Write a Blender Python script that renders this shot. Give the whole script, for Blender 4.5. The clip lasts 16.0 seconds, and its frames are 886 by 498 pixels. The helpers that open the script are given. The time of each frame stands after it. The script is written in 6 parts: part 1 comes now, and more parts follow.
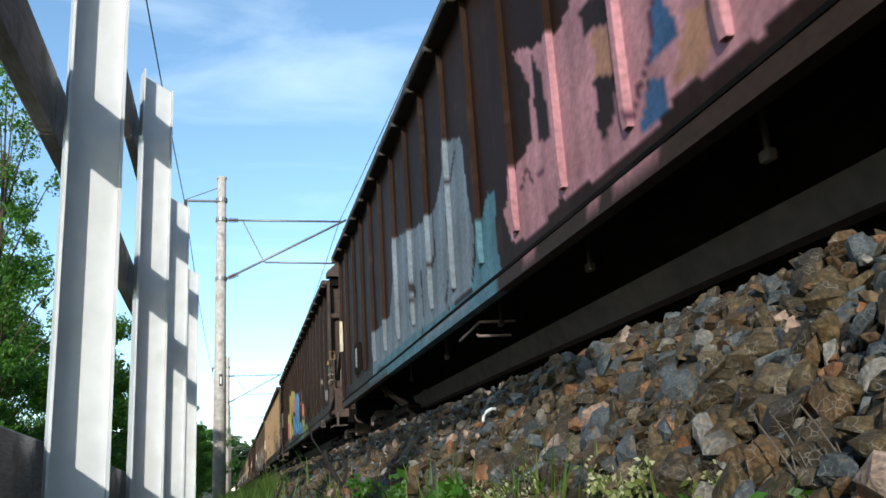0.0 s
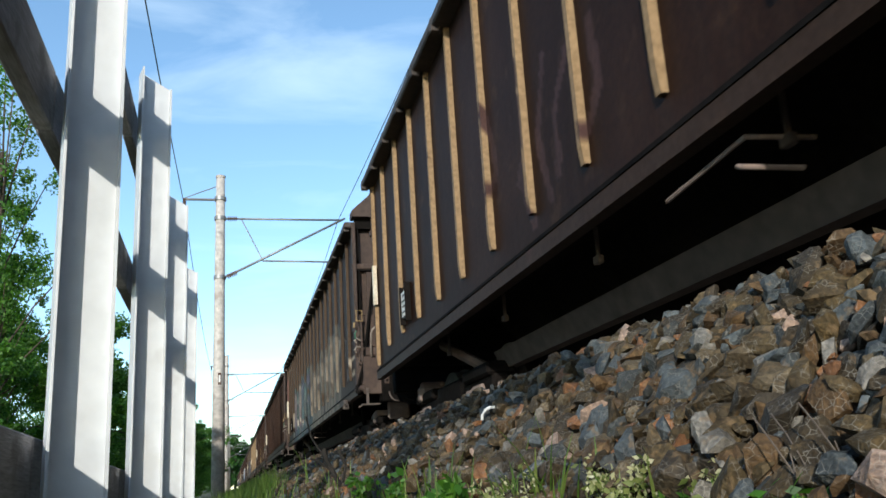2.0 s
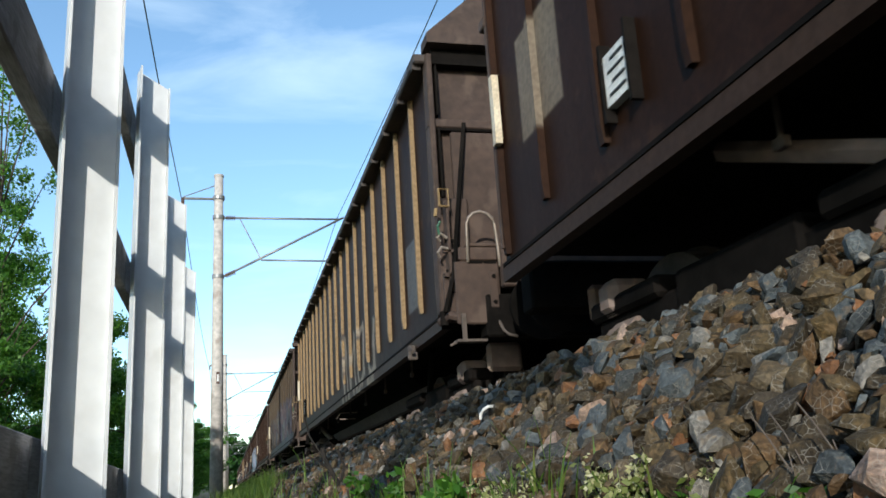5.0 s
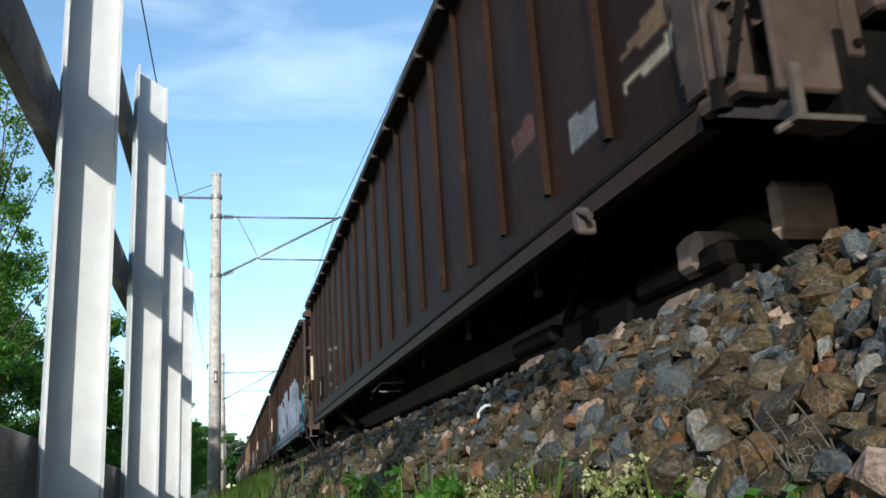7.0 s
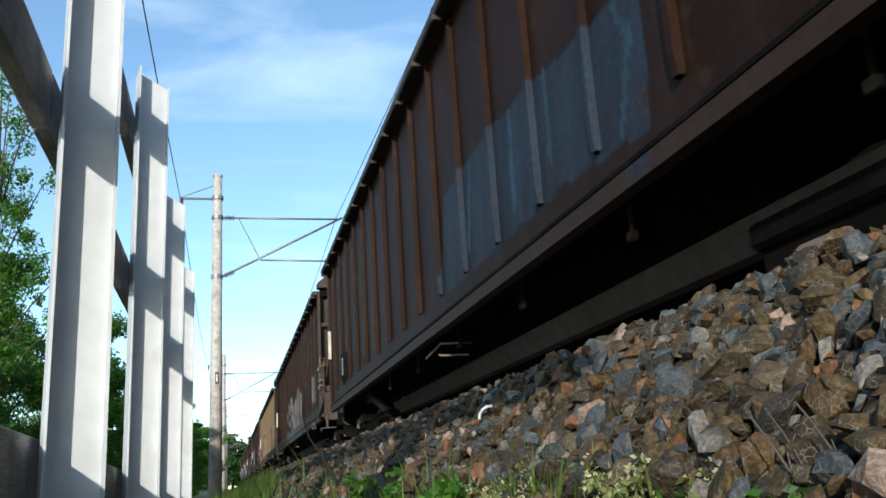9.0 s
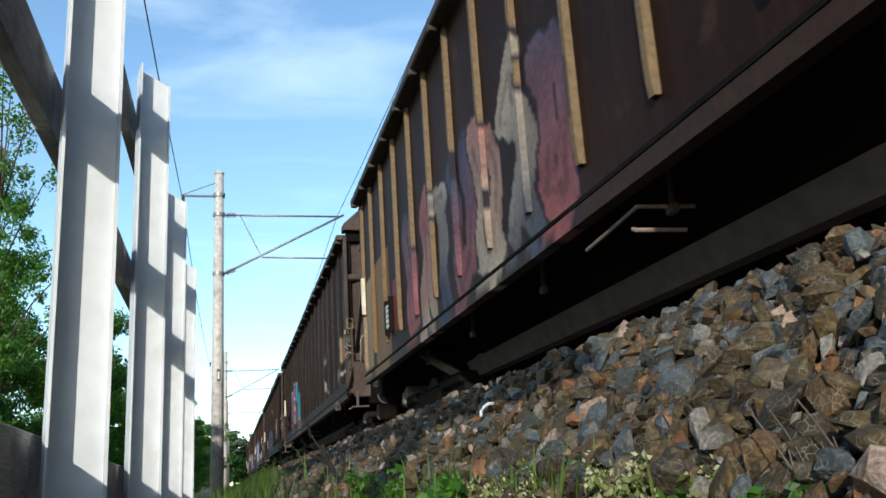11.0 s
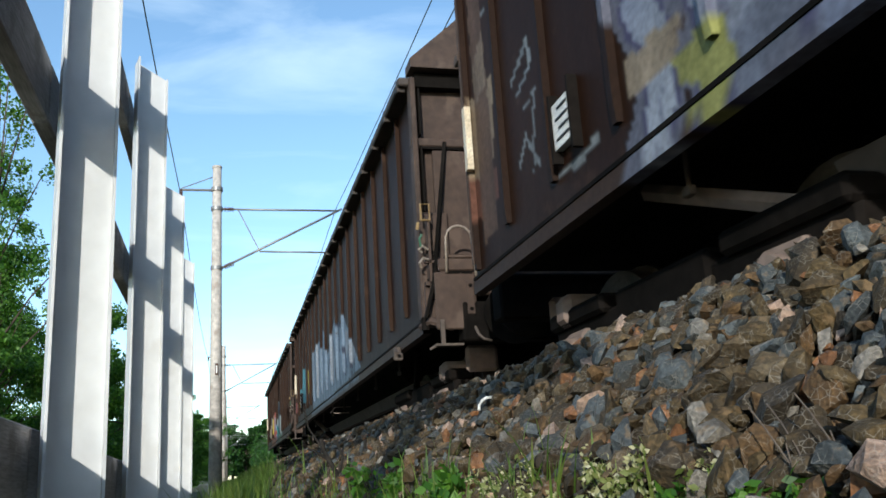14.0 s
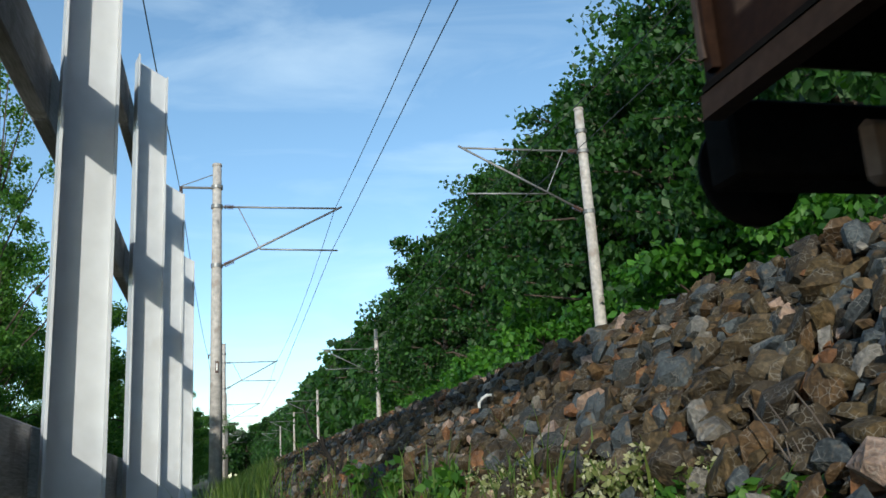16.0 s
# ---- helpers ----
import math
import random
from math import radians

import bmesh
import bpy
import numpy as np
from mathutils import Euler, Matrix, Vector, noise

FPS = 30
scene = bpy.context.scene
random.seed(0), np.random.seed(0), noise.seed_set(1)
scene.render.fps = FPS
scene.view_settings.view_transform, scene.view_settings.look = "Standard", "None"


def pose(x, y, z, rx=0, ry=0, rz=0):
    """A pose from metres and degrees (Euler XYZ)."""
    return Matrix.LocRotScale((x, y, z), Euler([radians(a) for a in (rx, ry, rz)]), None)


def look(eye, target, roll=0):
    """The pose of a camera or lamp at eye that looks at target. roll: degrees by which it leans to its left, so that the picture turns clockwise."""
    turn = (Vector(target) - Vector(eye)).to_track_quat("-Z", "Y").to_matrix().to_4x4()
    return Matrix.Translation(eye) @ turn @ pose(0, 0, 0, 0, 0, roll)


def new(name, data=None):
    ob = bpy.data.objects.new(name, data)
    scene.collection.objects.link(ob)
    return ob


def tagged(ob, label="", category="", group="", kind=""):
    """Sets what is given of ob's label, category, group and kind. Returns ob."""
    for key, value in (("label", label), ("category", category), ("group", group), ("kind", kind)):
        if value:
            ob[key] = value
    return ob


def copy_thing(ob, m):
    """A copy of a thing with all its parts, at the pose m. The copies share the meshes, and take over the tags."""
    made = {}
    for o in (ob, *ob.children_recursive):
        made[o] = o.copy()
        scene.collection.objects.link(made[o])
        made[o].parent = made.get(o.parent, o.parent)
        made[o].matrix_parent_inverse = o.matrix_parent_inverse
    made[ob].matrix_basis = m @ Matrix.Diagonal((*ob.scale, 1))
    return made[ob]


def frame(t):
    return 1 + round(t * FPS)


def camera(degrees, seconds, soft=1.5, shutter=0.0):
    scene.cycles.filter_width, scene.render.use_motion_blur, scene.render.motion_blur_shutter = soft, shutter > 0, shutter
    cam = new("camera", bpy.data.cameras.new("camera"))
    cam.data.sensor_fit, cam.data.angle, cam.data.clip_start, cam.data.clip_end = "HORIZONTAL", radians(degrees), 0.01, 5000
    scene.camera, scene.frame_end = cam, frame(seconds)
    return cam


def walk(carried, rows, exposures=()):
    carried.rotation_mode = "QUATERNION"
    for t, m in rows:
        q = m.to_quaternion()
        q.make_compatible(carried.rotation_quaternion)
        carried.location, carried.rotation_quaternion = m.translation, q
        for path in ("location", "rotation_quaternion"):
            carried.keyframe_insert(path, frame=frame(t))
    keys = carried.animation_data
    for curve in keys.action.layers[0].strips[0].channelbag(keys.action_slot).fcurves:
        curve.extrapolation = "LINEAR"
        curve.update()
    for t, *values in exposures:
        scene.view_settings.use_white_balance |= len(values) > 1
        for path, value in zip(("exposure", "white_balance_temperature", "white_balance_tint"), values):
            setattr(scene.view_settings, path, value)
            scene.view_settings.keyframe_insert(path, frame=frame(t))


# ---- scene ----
# camera: low beside the ballast bank, nearly still
EYE = (0.0, 0.0, 0.30)
cam = camera(54.877, 16.0, soft=1.6, shutter=0.03)
walk(cam, [
    (0, pose(*EYE, 105.095, 3.357, -13.385)),
    (0.5, pose(*EYE, 105.002, 3.366, -13.422)),
    (1, pose(*EYE, 104.986, 3.368, -13.429)),
    (1.5, pose(*EYE, 104.956, 3.368, -13.429)),
    (2, pose(*EYE, 104.992, 3.376, -13.459)),
    (2.5, pose(*EYE, 104.997, 3.386, -13.495)),
    (3, pose(*EYE, 104.940, 3.404, -13.561)),
    (3.5, pose(*EYE, 104.960, 3.382, -13.481)),
    (4, pose(*EYE, 104.944, 3.386, -13.495)),
    (6.5, pose(*EYE, 104.911, 3.435, -13.679)),
    (7, pose(*EYE, 104.856, 3.440, -13.701)),
    (7.5, pose(*EYE, 104.911, 3.435, -13.679)),
    (8, pose(*EYE, 104.935, 3.427, -13.650)),
    (8.5, pose(*EYE, 104.960, 3.417, -13.613)),
    (9, pose(*EYE, 104.929, 3.421, -13.628)),
    (11.5, pose(*EYE, 104.654, 3.393, -13.525)),
    (12, pose(*EYE, 104.545, 3.407, -13.576)),
    (12.5, pose(*EYE, 104.519, 3.420, -13.628)),
    (13, pose(*EYE, 104.473, 3.423, -13.643)),
    (13.5, pose(*EYE, 104.382, 3.419, -13.628)),
    (14, pose(*EYE, 104.350, 3.427, -13.657)),
    (14.5, pose(*EYE, 104.393, 3.440, -13.709)),
    (15, pose(*EYE, 104.316, 3.442, -13.716)),
    (15.5, pose(*EYE, 104.349, 3.432, -13.680)),
    (16, pose(*EYE, 104.199, 3.424, -13.650)),
], exposures=[(0, 0.06, 6330, 2), (15, 0.06, 6330, 2), (15.5, -0.04, 6330, 2), (16, -0.3, 6300, 0)])

# ---- plan (metres; y runs along the track, x to the track's side) ----
SIDE_X = 1.40          # near face of the wagon sides
TRACK_X = 2.90         # centre line of the near track
TRACK2_X = 6.70        # centre line of the far track
RAIL_Z = 0.36          # top of rail
PITCH = 14.80          # wagon length over buffers
SPEED = 16.355         # train speed, m/s
BODY = 13.32           # length of a wagon's side
FRONT0 = 3.59 + SPEED * 1.5 - 2 * PITCH   # leading end of the first wagon at 0 s
SILL, TOP = 0.94, 3.13  # side: lower edge and upper edge above the rail
HALF = TRACK_X - SIDE_X
BAYS = 19

# ---- world and sun ----
SUN_DIR = Vector((-0.42, -1.0, 0.335)).normalized()
world = bpy.data.worlds.new("sky")
scene.world = world
world.use_nodes = True
wn, wl = world.node_tree.nodes, world.node_tree.links
sky = wn.new("ShaderNodeTexSky")
sky.sky_type = "NISHITA"
sky.sun_disc = False
sky.sun_elevation = math.asin(SUN_DIR.z)
sky.sun_rotation = math.atan2(SUN_DIR.x, SUN_DIR.y)
sky.air_density, sky.dust_density, sky.ozone_density = 1.0, 0.3, 2.4
coord = wn.new("ShaderNodeTexCoord")
squash = wn.new("ShaderNodeMapping")
squash.inputs["Scale"].default_value = (2.2, 1.6, 9.0)
squash.inputs["Rotation"].default_value = (0.1, 0.25, 0.3)
cirrus = wn.new("ShaderNodeTexNoise")
cirrus.inputs["Scale"].default_value = 1.6
cirrus.inputs["Detail"].default_value = 7
cirrus.inputs["Roughness"].default_value = 0.55
cirrus.inputs["Distortion"].default_value = 0.6
veil = wn.new("ShaderNodeMapRange")
veil.inputs["From Min"].default_value, veil.inputs["From Max"].default_value = 0.48, 0.85
veil.inputs["To Max"].default_value = 0.24
blend = wn.new("ShaderNodeMix")
blend.data_type = "RGBA"
blend.inputs["B"].default_value = (7.0, 7.6, 8.0, 1)
wl.new(coord.outputs["Generated"], squash.inputs["Vector"])
wl.new(squash.outputs["Vector"], cirrus.inputs["Vector"])
wl.new(cirrus.outputs["Fac"], veil.inputs["Value"])
wl.new(veil.outputs["Result"], blend.inputs["Factor"])
wl.new(sky.outputs["Color"], blend.inputs["A"])
wl.new(blend.outputs["Result"], wn["Background"].inputs["Color"])
wn["Background"].inputs["Strength"].default_value = 0.25

sun = new("sun", bpy.data.lights.new("sun", "SUN"))
sun.data.energy, sun.data.angle, sun.data.color = 4.4, radians(0.53), (1.0, 0.905, 0.83)
sun.matrix_world = look(SUN_DIR * 50, (0, 0, 0))

# ---- materials ----
def node_mat(name):
    m = bpy.data.materials.new(name)
    m.use_nodes = True
    return m, m.node_tree.nodes, m.node_tree.links, m.node_tree.nodes["Principled BSDF"]


def tex(n, l, kind, scale, vector=None, detail=4, stretch=None, coords="Object"):
    """A texture node, in metres of the object's own space."""
    t = n.new(kind)
    t.inputs["Scale"].default_value = scale
    if "Detail" in t.inputs:
        t.inputs["Detail"].default_value = detail
    c = n.new("ShaderNodeTexCoord")
    source = c.outputs[coords]
    if stretch:
        mp = n.new("ShaderNodeMapping")
        mp.inputs["Scale"].default_value = stretch
        l.new(source, mp.inputs["Vector"])
        source = mp.outputs["Vector"]
    l.new(source, t.inputs["Vector"])
    return t


def ramp(n, l, value, stops):
    r = n.new("ShaderNodeValToRGB")
    e = r.color_ramp.elements
    while len(e) < len(stops):
        e.new(0.5)
    for el, (p, c) in zip(e, stops):
        el.position, el.color = p, (*c, 1)
    l.new(value, r.inputs["Fac"])
    return r


def mixed(n, l, fac, a, b, mode="MIX"):
    x = n.new("ShaderNodeMix")
    x.data_type, x.blend_type = "RGBA", mode
    for key, v in (("Factor", fac), ("A", a), ("B", b)):
        if isinstance(v, bpy.types.NodeSocket):
            l.new(v, x.inputs[key])
        elif key == "Factor":
            x.inputs[key].default_value = v
        else:
            x.inputs[key].default_value = (*v, 1)
    return x.outputs["Result"]


def bump(n, l, height, bsdf, strength, distance):
    b = n.new("ShaderNodeBump")
    b.inputs["Strength"].default_value, b.inputs["Distance"].default_value = strength, distance
    l.new(height, b.inputs["Height"])
    l.new(b.outputs["Normal"], bsdf.inputs["Normal"])


def simple(name, c0, c1, scale, rough=0.8, metal=0.0, relief=0.3, depth=0.01, stretch=None, spots=None, grit=(0.72, 1.2)):
    """A surface of two tones at two scales with fine relief; spots adds a third tone in patches."""
    m, n, l, p = node_mat(name)
    big = tex(n, l, "ShaderNodeTexNoise", scale, detail=6, stretch=stretch)
    fine = tex(n, l, "ShaderNodeTexNoise", scale * 9, detail=5, stretch=stretch)
    col = mixed(n, l, ramp(n, l, big.outputs["Fac"], [(0.35, (0, 0, 0)), (0.65, (1, 1, 1))]).outputs["Color"], c0, c1)
    grain = ramp(n, l, fine.outputs["Fac"], [(0.3, (grit[0],) * 3), (0.7, (grit[1],) * 3)])
    col = mixed(n, l, 1.0, col, grain.outputs["Color"], "MULTIPLY")
    if spots:
        sp = tex(n, l, "ShaderNodeTexNoise", scale * 2.7, detail=8)
        col = mixed(n, l, ramp(n, l, sp.outputs["Fac"], [(0.56, (0, 0, 0)), (0.66, (1, 1, 1))]).outputs["Color"], col, spots)
    l.new(col, p.inputs["Base Color"])
    p.inputs["Roughness"].default_value, p.inputs["Metallic"].default_value = rough, metal
    bump(n, l, fine.outputs["Fac"], p, relief, depth)
    return m


def leaf_material(name, c0, c1, c2):
    """Leaves: each its own green, some light passing through."""
    m, n, l, p = node_mat(name)
    g = n.new("ShaderNodeNewGeometry")
    big = tex(n, l, "ShaderNodeTexNoise", 0.5, detail=2)
    add = n.new("ShaderNodeMath")
    add.operation = "MULTIPLY_ADD"
    add.inputs[1].default_value = 0.55
    l.new(g.outputs["Random Per Island"], add.inputs[0])
    half = n.new("ShaderNodeMath")
    half.operation = "MULTIPLY"
    half.inputs[1].default_value = 0.45
    l.new(big.outputs["Fac"], half.inputs[0])
    l.new(half.outputs[0], add.inputs[2])
    r = ramp(n, l, add.outputs[0], [(0.15, c0), (0.5, c1), (0.9, c2)])
    l.new(r.outputs["Color"], p.inputs["Base Color"])
    p.inputs["Roughness"].default_value = 0.55
    t = n.new("ShaderNodeBsdfTranslucent")
    l.new(mixed(n, l, 1.0, r.outputs["Color"], (1.5, 1.6, 0.6), "MULTIPLY"), t.inputs["Color"])
    x = n.new("ShaderNodeMixShader")
    x.inputs["Fac"].default_value = 0.38
    l.new(p.outputs[0], x.inputs[1])
    l.new(t.outputs[0], x.inputs[2])
    l.new(x.outputs[0], n["Material Output"].inputs["Surface"])
    return m


def stone_material(name, source):
    """Crushed rock: grey-blue, brown, ochre and pale stones with veins and dust."""
    m, n, l, p = node_mat(name)
    if source == "island":
        rnd = n.new("ShaderNodeNewGeometry").outputs["Random Per Island"]
    else:
        rnd = n.new("ShaderNodeObjectInfo").outputs["Random"]
    tone = ramp(n, l, rnd, [(0.0, (0.052, 0.038, 0.020)), (0.20, (0.080, 0.058, 0.028)), (0.36, (0.052, 0.058, 0.060)), (0.46, (0.105, 0.064, 0.030)),
                            (0.58, (0.048, 0.038, 0.026)), (0.68, (0.125, 0.098, 0.062)), (0.78, (0.085, 0.102, 0.116)), (0.89, (0.22, 0.105, 0.048)),
                            (0.93, (0.22, 0.21, 0.195)), (0.975, (0.42, 0.31, 0.26))])
    tone.color_ramp.interpolation = "CONSTANT"
    big = tex(n, l, "ShaderNodeTexNoise", 22 if source == "island" else 1.1, detail=6)
    fine = tex(n, l, "ShaderNodeTexNoise", 170 if source == "island" else 7.0, detail=6)
    dust = ramp(n, l, big.outputs["Fac"], [(0.38, (0.5, 0.47, 0.42)), (0.55, (0.80, 0.78, 0.74)), (0.75, (1.28, 1.18, 1.02))])
    col = mixed(n, l, 1.0, tone.outputs["Color"], dust.outputs["Color"], "MULTIPLY")
    col = mixed(n, l, 1.0, col, ramp(n, l, fine.outputs["Fac"], [(0.3, (0.62, 0.62, 0.62)), (0.5, (0.94, 0.94, 0.94)), (0.68, (1.45, 1.42, 1.36))]).outputs["Color"], "MULTIPLY")
    vein = tex(n, l, "ShaderNodeTexNoise", 40 if source == "island" else 1.8, detail=4)
    col = mixed(n, l, ramp(n, l, vein.outputs["Fac"], [(0.60, (0, 0, 0)), (0.68, (0.55, 0.55, 0.55))]).outputs["Color"], col, (0.20, 0.13, 0.065))
    fleck = tex(n, l, "ShaderNodeTexVoronoi", 120 if source == "island" else 5.0)
    fleck.feature = "DISTANCE_TO_EDGE"
    thin = ramp(n, l, fleck.outputs["Distance"], [(0.012, (0.36, 0.36, 0.36)), (0.04, (0, 0, 0))])
    patch = ramp(n, l, vein.outputs["Fac"], [(0.42, (1, 1, 1)), (0.52, (0, 0, 0))])
    col = mixed(n, l, mixed(n, l, 1.0, thin.outputs["Color"], patch.outputs["Color"], "MULTIPLY"), col, (0.34, 0.32, 0.28))
    l.new(col, p.inputs["Base Color"])
    p.inputs["Roughness"].default_value = 0.72
    p.inputs["Specular IOR Level"].default_value = 0.3
    bump(n, l, fine.outputs["Fac"], p, 0.6, 0.006)
    return m


def wagon_paint():
    """Faded brown wagon paint with streaks, dust and rust; sprayed paint lies over it where the mesh's colours say so."""
    m, n, l, p = node_mat("brown_wagon_paint")
    big = tex(n, l, "ShaderNodeTexNoise", 0.9, detail=6)
    streak = tex(n, l, "ShaderNodeTexNoise", 1.0, detail=7, stretch=(1, 9, 0.7))
    fine = tex(n, l, "ShaderNodeTexNoise", 34, detail=5)
    info = n.new("ShaderNodeObjectInfo")
    base = ramp(n, l, big.outputs["Fac"], [(0.3, (0.0158, 0.0070, 0.0039)), (0.5, (0.0214, 0.0095, 0.0053)), (0.72, (0.0295, 0.0134, 0.0077))]).outputs["Color"]
    base = mixed(n, l, ramp(n, l, streak.outputs["Fac"], [(0.5, (0, 0, 0)), (0.72, (0.6, 0.6, 0.6))]).outputs["Color"], base, (0.031, 0.0175, 0.0115))
    rust = tex(n, l, "ShaderNodeTexNoise", 5.0, detail=9)
    base = mixed(n, l, ramp(n, l, rust.outputs["Fac"], [(0.60, (0, 0, 0)), (0.68, (0.7, 0.7, 0.7))]).outputs["Color"], base, (0.044, 0.023, 0.0135))
    art = n.new("ShaderNodeVertexColor")
    art.layer_name = "paint"
    worn = n.new("ShaderNodeMath")
    worn.operation = "MULTIPLY"
    l.new(art.outputs["Alpha"], worn.inputs[0])
    l.new(ramp(n, l, rust.outputs["Fac"], [(0.30, (1, 1, 1)), (0.66, (0.85, 0.85, 0.85)), (0.72, (0.25, 0.25, 0.25))]).outputs["Color"], worn.inputs[1])
    col = mixed(n, l, worn.outputs[0], base, art.outputs["Color"])
    col = mixed(n, l, 1.0, col, ramp(n, l, fine.outputs["Fac"], [(0.3, (0.78, 0.78, 0.78)), (0.7, (1.18, 1.18, 1.18))]).outputs["Color"], "MULTIPLY")
    l.new(col, p.inputs["Base Color"])
    p.inputs["Specular IOR Level"].default_value = 0.06
    p.inputs["Roughness"].default_value = 0.55
    bump(n, l, big.outputs["Fac"], p, 0.25, 0.05)
    return m


M_WAGON = wagon_paint()
M_RIM = simple("dark_wagon_rim", (0.03, 0.024, 0.022), (0.055, 0.04, 0.033), 2.0, 0.7)
M_END = simple("dusty_brown_wagon_end", (0.036, 0.0215, 0.0155), (0.060, 0.037, 0.0275), 1.6, 0.8, spots=(0.080, 0.053, 0.040))
# near-black base colour holds the deep shade under and between the wagons
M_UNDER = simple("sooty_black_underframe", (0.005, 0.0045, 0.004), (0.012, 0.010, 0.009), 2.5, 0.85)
M_UNDER.node_tree.nodes["Principled BSDF"].inputs["Specular IOR Level"].default_value = 0.05     # no sheen, so the painted shade stays black
M_DIM = simple("sooty_brown_steel", (0.06, 0.047, 0.04), (0.11, 0.085, 0.07), 2.0, 0.8)
M_BEAM = simple("dusty_brown_beam", (0.15, 0.108, 0.09), (0.22, 0.165, 0.14), 1.2, 0.8)
# darker brown than the bogie plates
M_GIRDER = simple("sooty_brown_girder", (0.060, 0.047, 0.040), (0.095, 0.075, 0.064), 1.2, 0.85)
M_WHEEL = simple("worn_steel", (0.045, 0.038, 0.034), (0.10, 0.085, 0.075), 5.0, 0.6, 0.5)
M_RAILTOP = simple("rusty_rail", (0.13, 0.07, 0.04), (0.24, 0.17, 0.12), 3.0, 0.5, 0.6)
M_HANDLE = simple("worn_grey_tube", (0.22, 0.18, 0.15), (0.35, 0.3, 0.25), 6.0, 0.5, 0.3)
M_YELLOW = simple("faded_yellow_enamel", (0.20, 0.125, 0.05), (0.28, 0.19, 0.08), 8.0, 0.5)
M_CREAM = simple("cream_enamel", (0.55, 0.46, 0.33), (0.66, 0.58, 0.44), 8.0, 0.5)
M_GREEN = simple("green_enamel", (0.02, 0.09, 0.05), (0.035, 0.13, 0.07), 8.0, 0.5)
M_FENCE = simple("chalky_white_paint", (0.56, 0.575, 0.585), (0.61, 0.62, 0.63), 1.3, 0.6, relief=0.04, depth=0.002, spots=(0.53, 0.535, 0.535), grit=(0.92, 1.05))
M_PLANK = simple("weathered_grey_white_plank", (0.20, 0.178, 0.165), (0.27, 0.245, 0.23), 3.0, 0.8, stretch=(6, 0.6, 6), spots=(0.16, 0.135, 0.12))
M_CONC = simple("weathered_mast_concrete", (0.42, 0.38, 0.345), (0.54, 0.50, 0.46), 1.1, 0.9, spots=(0.34, 0.29, 0.25))
M_STEEL = simple("grey_galvanised_steel", (0.20, 0.20, 0.20), (0.30, 0.30, 0.30), 4.0, 0.5, 0.5)
M_WIRE = simple("dark_copper_wire", (0.05, 0.05, 0.05), (0.09, 0.08, 0.07), 3.0, 0.5, 0.5)
M_INSUL = simple("brown_glazed_porcelain", (0.07, 0.035, 0.025), (0.11, 0.05, 0.03), 8.0, 0.25)
M_GROUND = simple("weedy_soil", (0.06, 0.075, 0.03), (0.12, 0.10, 0.06), 0.7, 0.95, relief=0.6, depth=0.05, spots=(0.05, 0.08, 0.02))
M_BANK = simple("dark_gravel_bed", (0.05, 0.04, 0.03), (0.13, 0.095, 0.065), 26.0, 0.95, relief=1.0, depth=0.03)
M_SLEEPER = simple("grey_concrete_sleeper", (0.22, 0.2, 0.18), (0.3, 0.27, 0.24), 3.0, 0.9)
M_STONE = stone_material("crushed_rock", "object")
M_STONES = stone_material("crushed_rock_bed", "island")
M_LEAF = leaf_material("spring_leaves", (0.022, 0.075, 0.009), (0.060, 0.165, 0.016), (0.145, 0.28, 0.035))
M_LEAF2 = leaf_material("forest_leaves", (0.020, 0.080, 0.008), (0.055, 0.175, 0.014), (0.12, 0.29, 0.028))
# forest greens darkened: the slope's shade is put into the leaf colour
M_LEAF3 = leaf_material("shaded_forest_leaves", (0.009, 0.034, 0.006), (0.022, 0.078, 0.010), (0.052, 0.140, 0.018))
M_GRASS = leaf_material("grass_blades", (0.04, 0.085, 0.012), (0.085, 0.155, 0.024), (0.20, 0.235, 0.065))
M_PALE = leaf_material("pale_weed_leaves", (0.10, 0.14, 0.035), (0.19, 0.22, 0.07), (0.34, 0.34, 0.16))
M_FLOWER = leaf_material("pale_blossom", (0.40, 0.38, 0.20), (0.52, 0.50, 0.32), (0.62, 0.6, 0.46))
M_BARK = simple("dark_bark", (0.05, 0.035, 0.025), (0.1, 0.075, 0.055), 6.0, 0.95, relief=0.8)
M_TWIG = simple("dead_twig_bark", (0.010, 0.008, 0.006), (0.022, 0.017, 0.013), 14.0, 0.95, relief=0.6)
M_DRY = simple("dry_grey_stalk", (0.08, 0.062, 0.05), (0.13, 0.105, 0.085), 20.0, 0.9)
M_PLATE = simple("white_enamel_plate", (0.6, 0.6, 0.58), (0.72, 0.72, 0.7), 9.0, 0.5)
M_INK = simple("black_lettering", (0.02, 0.02, 0.02), (0.04, 0.04, 0.04), 9.0, 0.6)


# ---- mesh helpers ----
def box(bm, x0, x1, y0, y1, z0, z1, m=None):
    """A box added to bm, its corners moved by m."""
    vs = []
    for x in (x0, x1):
        for y in (y0, y1):
            for z in (z0, z1):
                v = Vector((x, y, z))
                vs.append(bm.verts.new(m @ v if m else v))
    for f in ((0, 1, 3, 2), (4, 6, 7, 5), (0, 4, 5, 1), (2, 3, 7, 6), (0, 2, 6, 4), (1, 5, 7, 3)):
        bm.faces.new([vs[i] for i in f])
    return vs


def bevelled(bm, width, segments=1):
    bmesh.ops.bevel(bm, geom=list(bm.edges), offset=width, segments=segments, affect="EDGES", profile=0.5)
    return bm


def boxes(*rows, bevel=0.0):
    bm = bmesh.new()
    for r in rows:
        box(bm, *r)
    return bevelled(bm, bevel) if bevel else bm


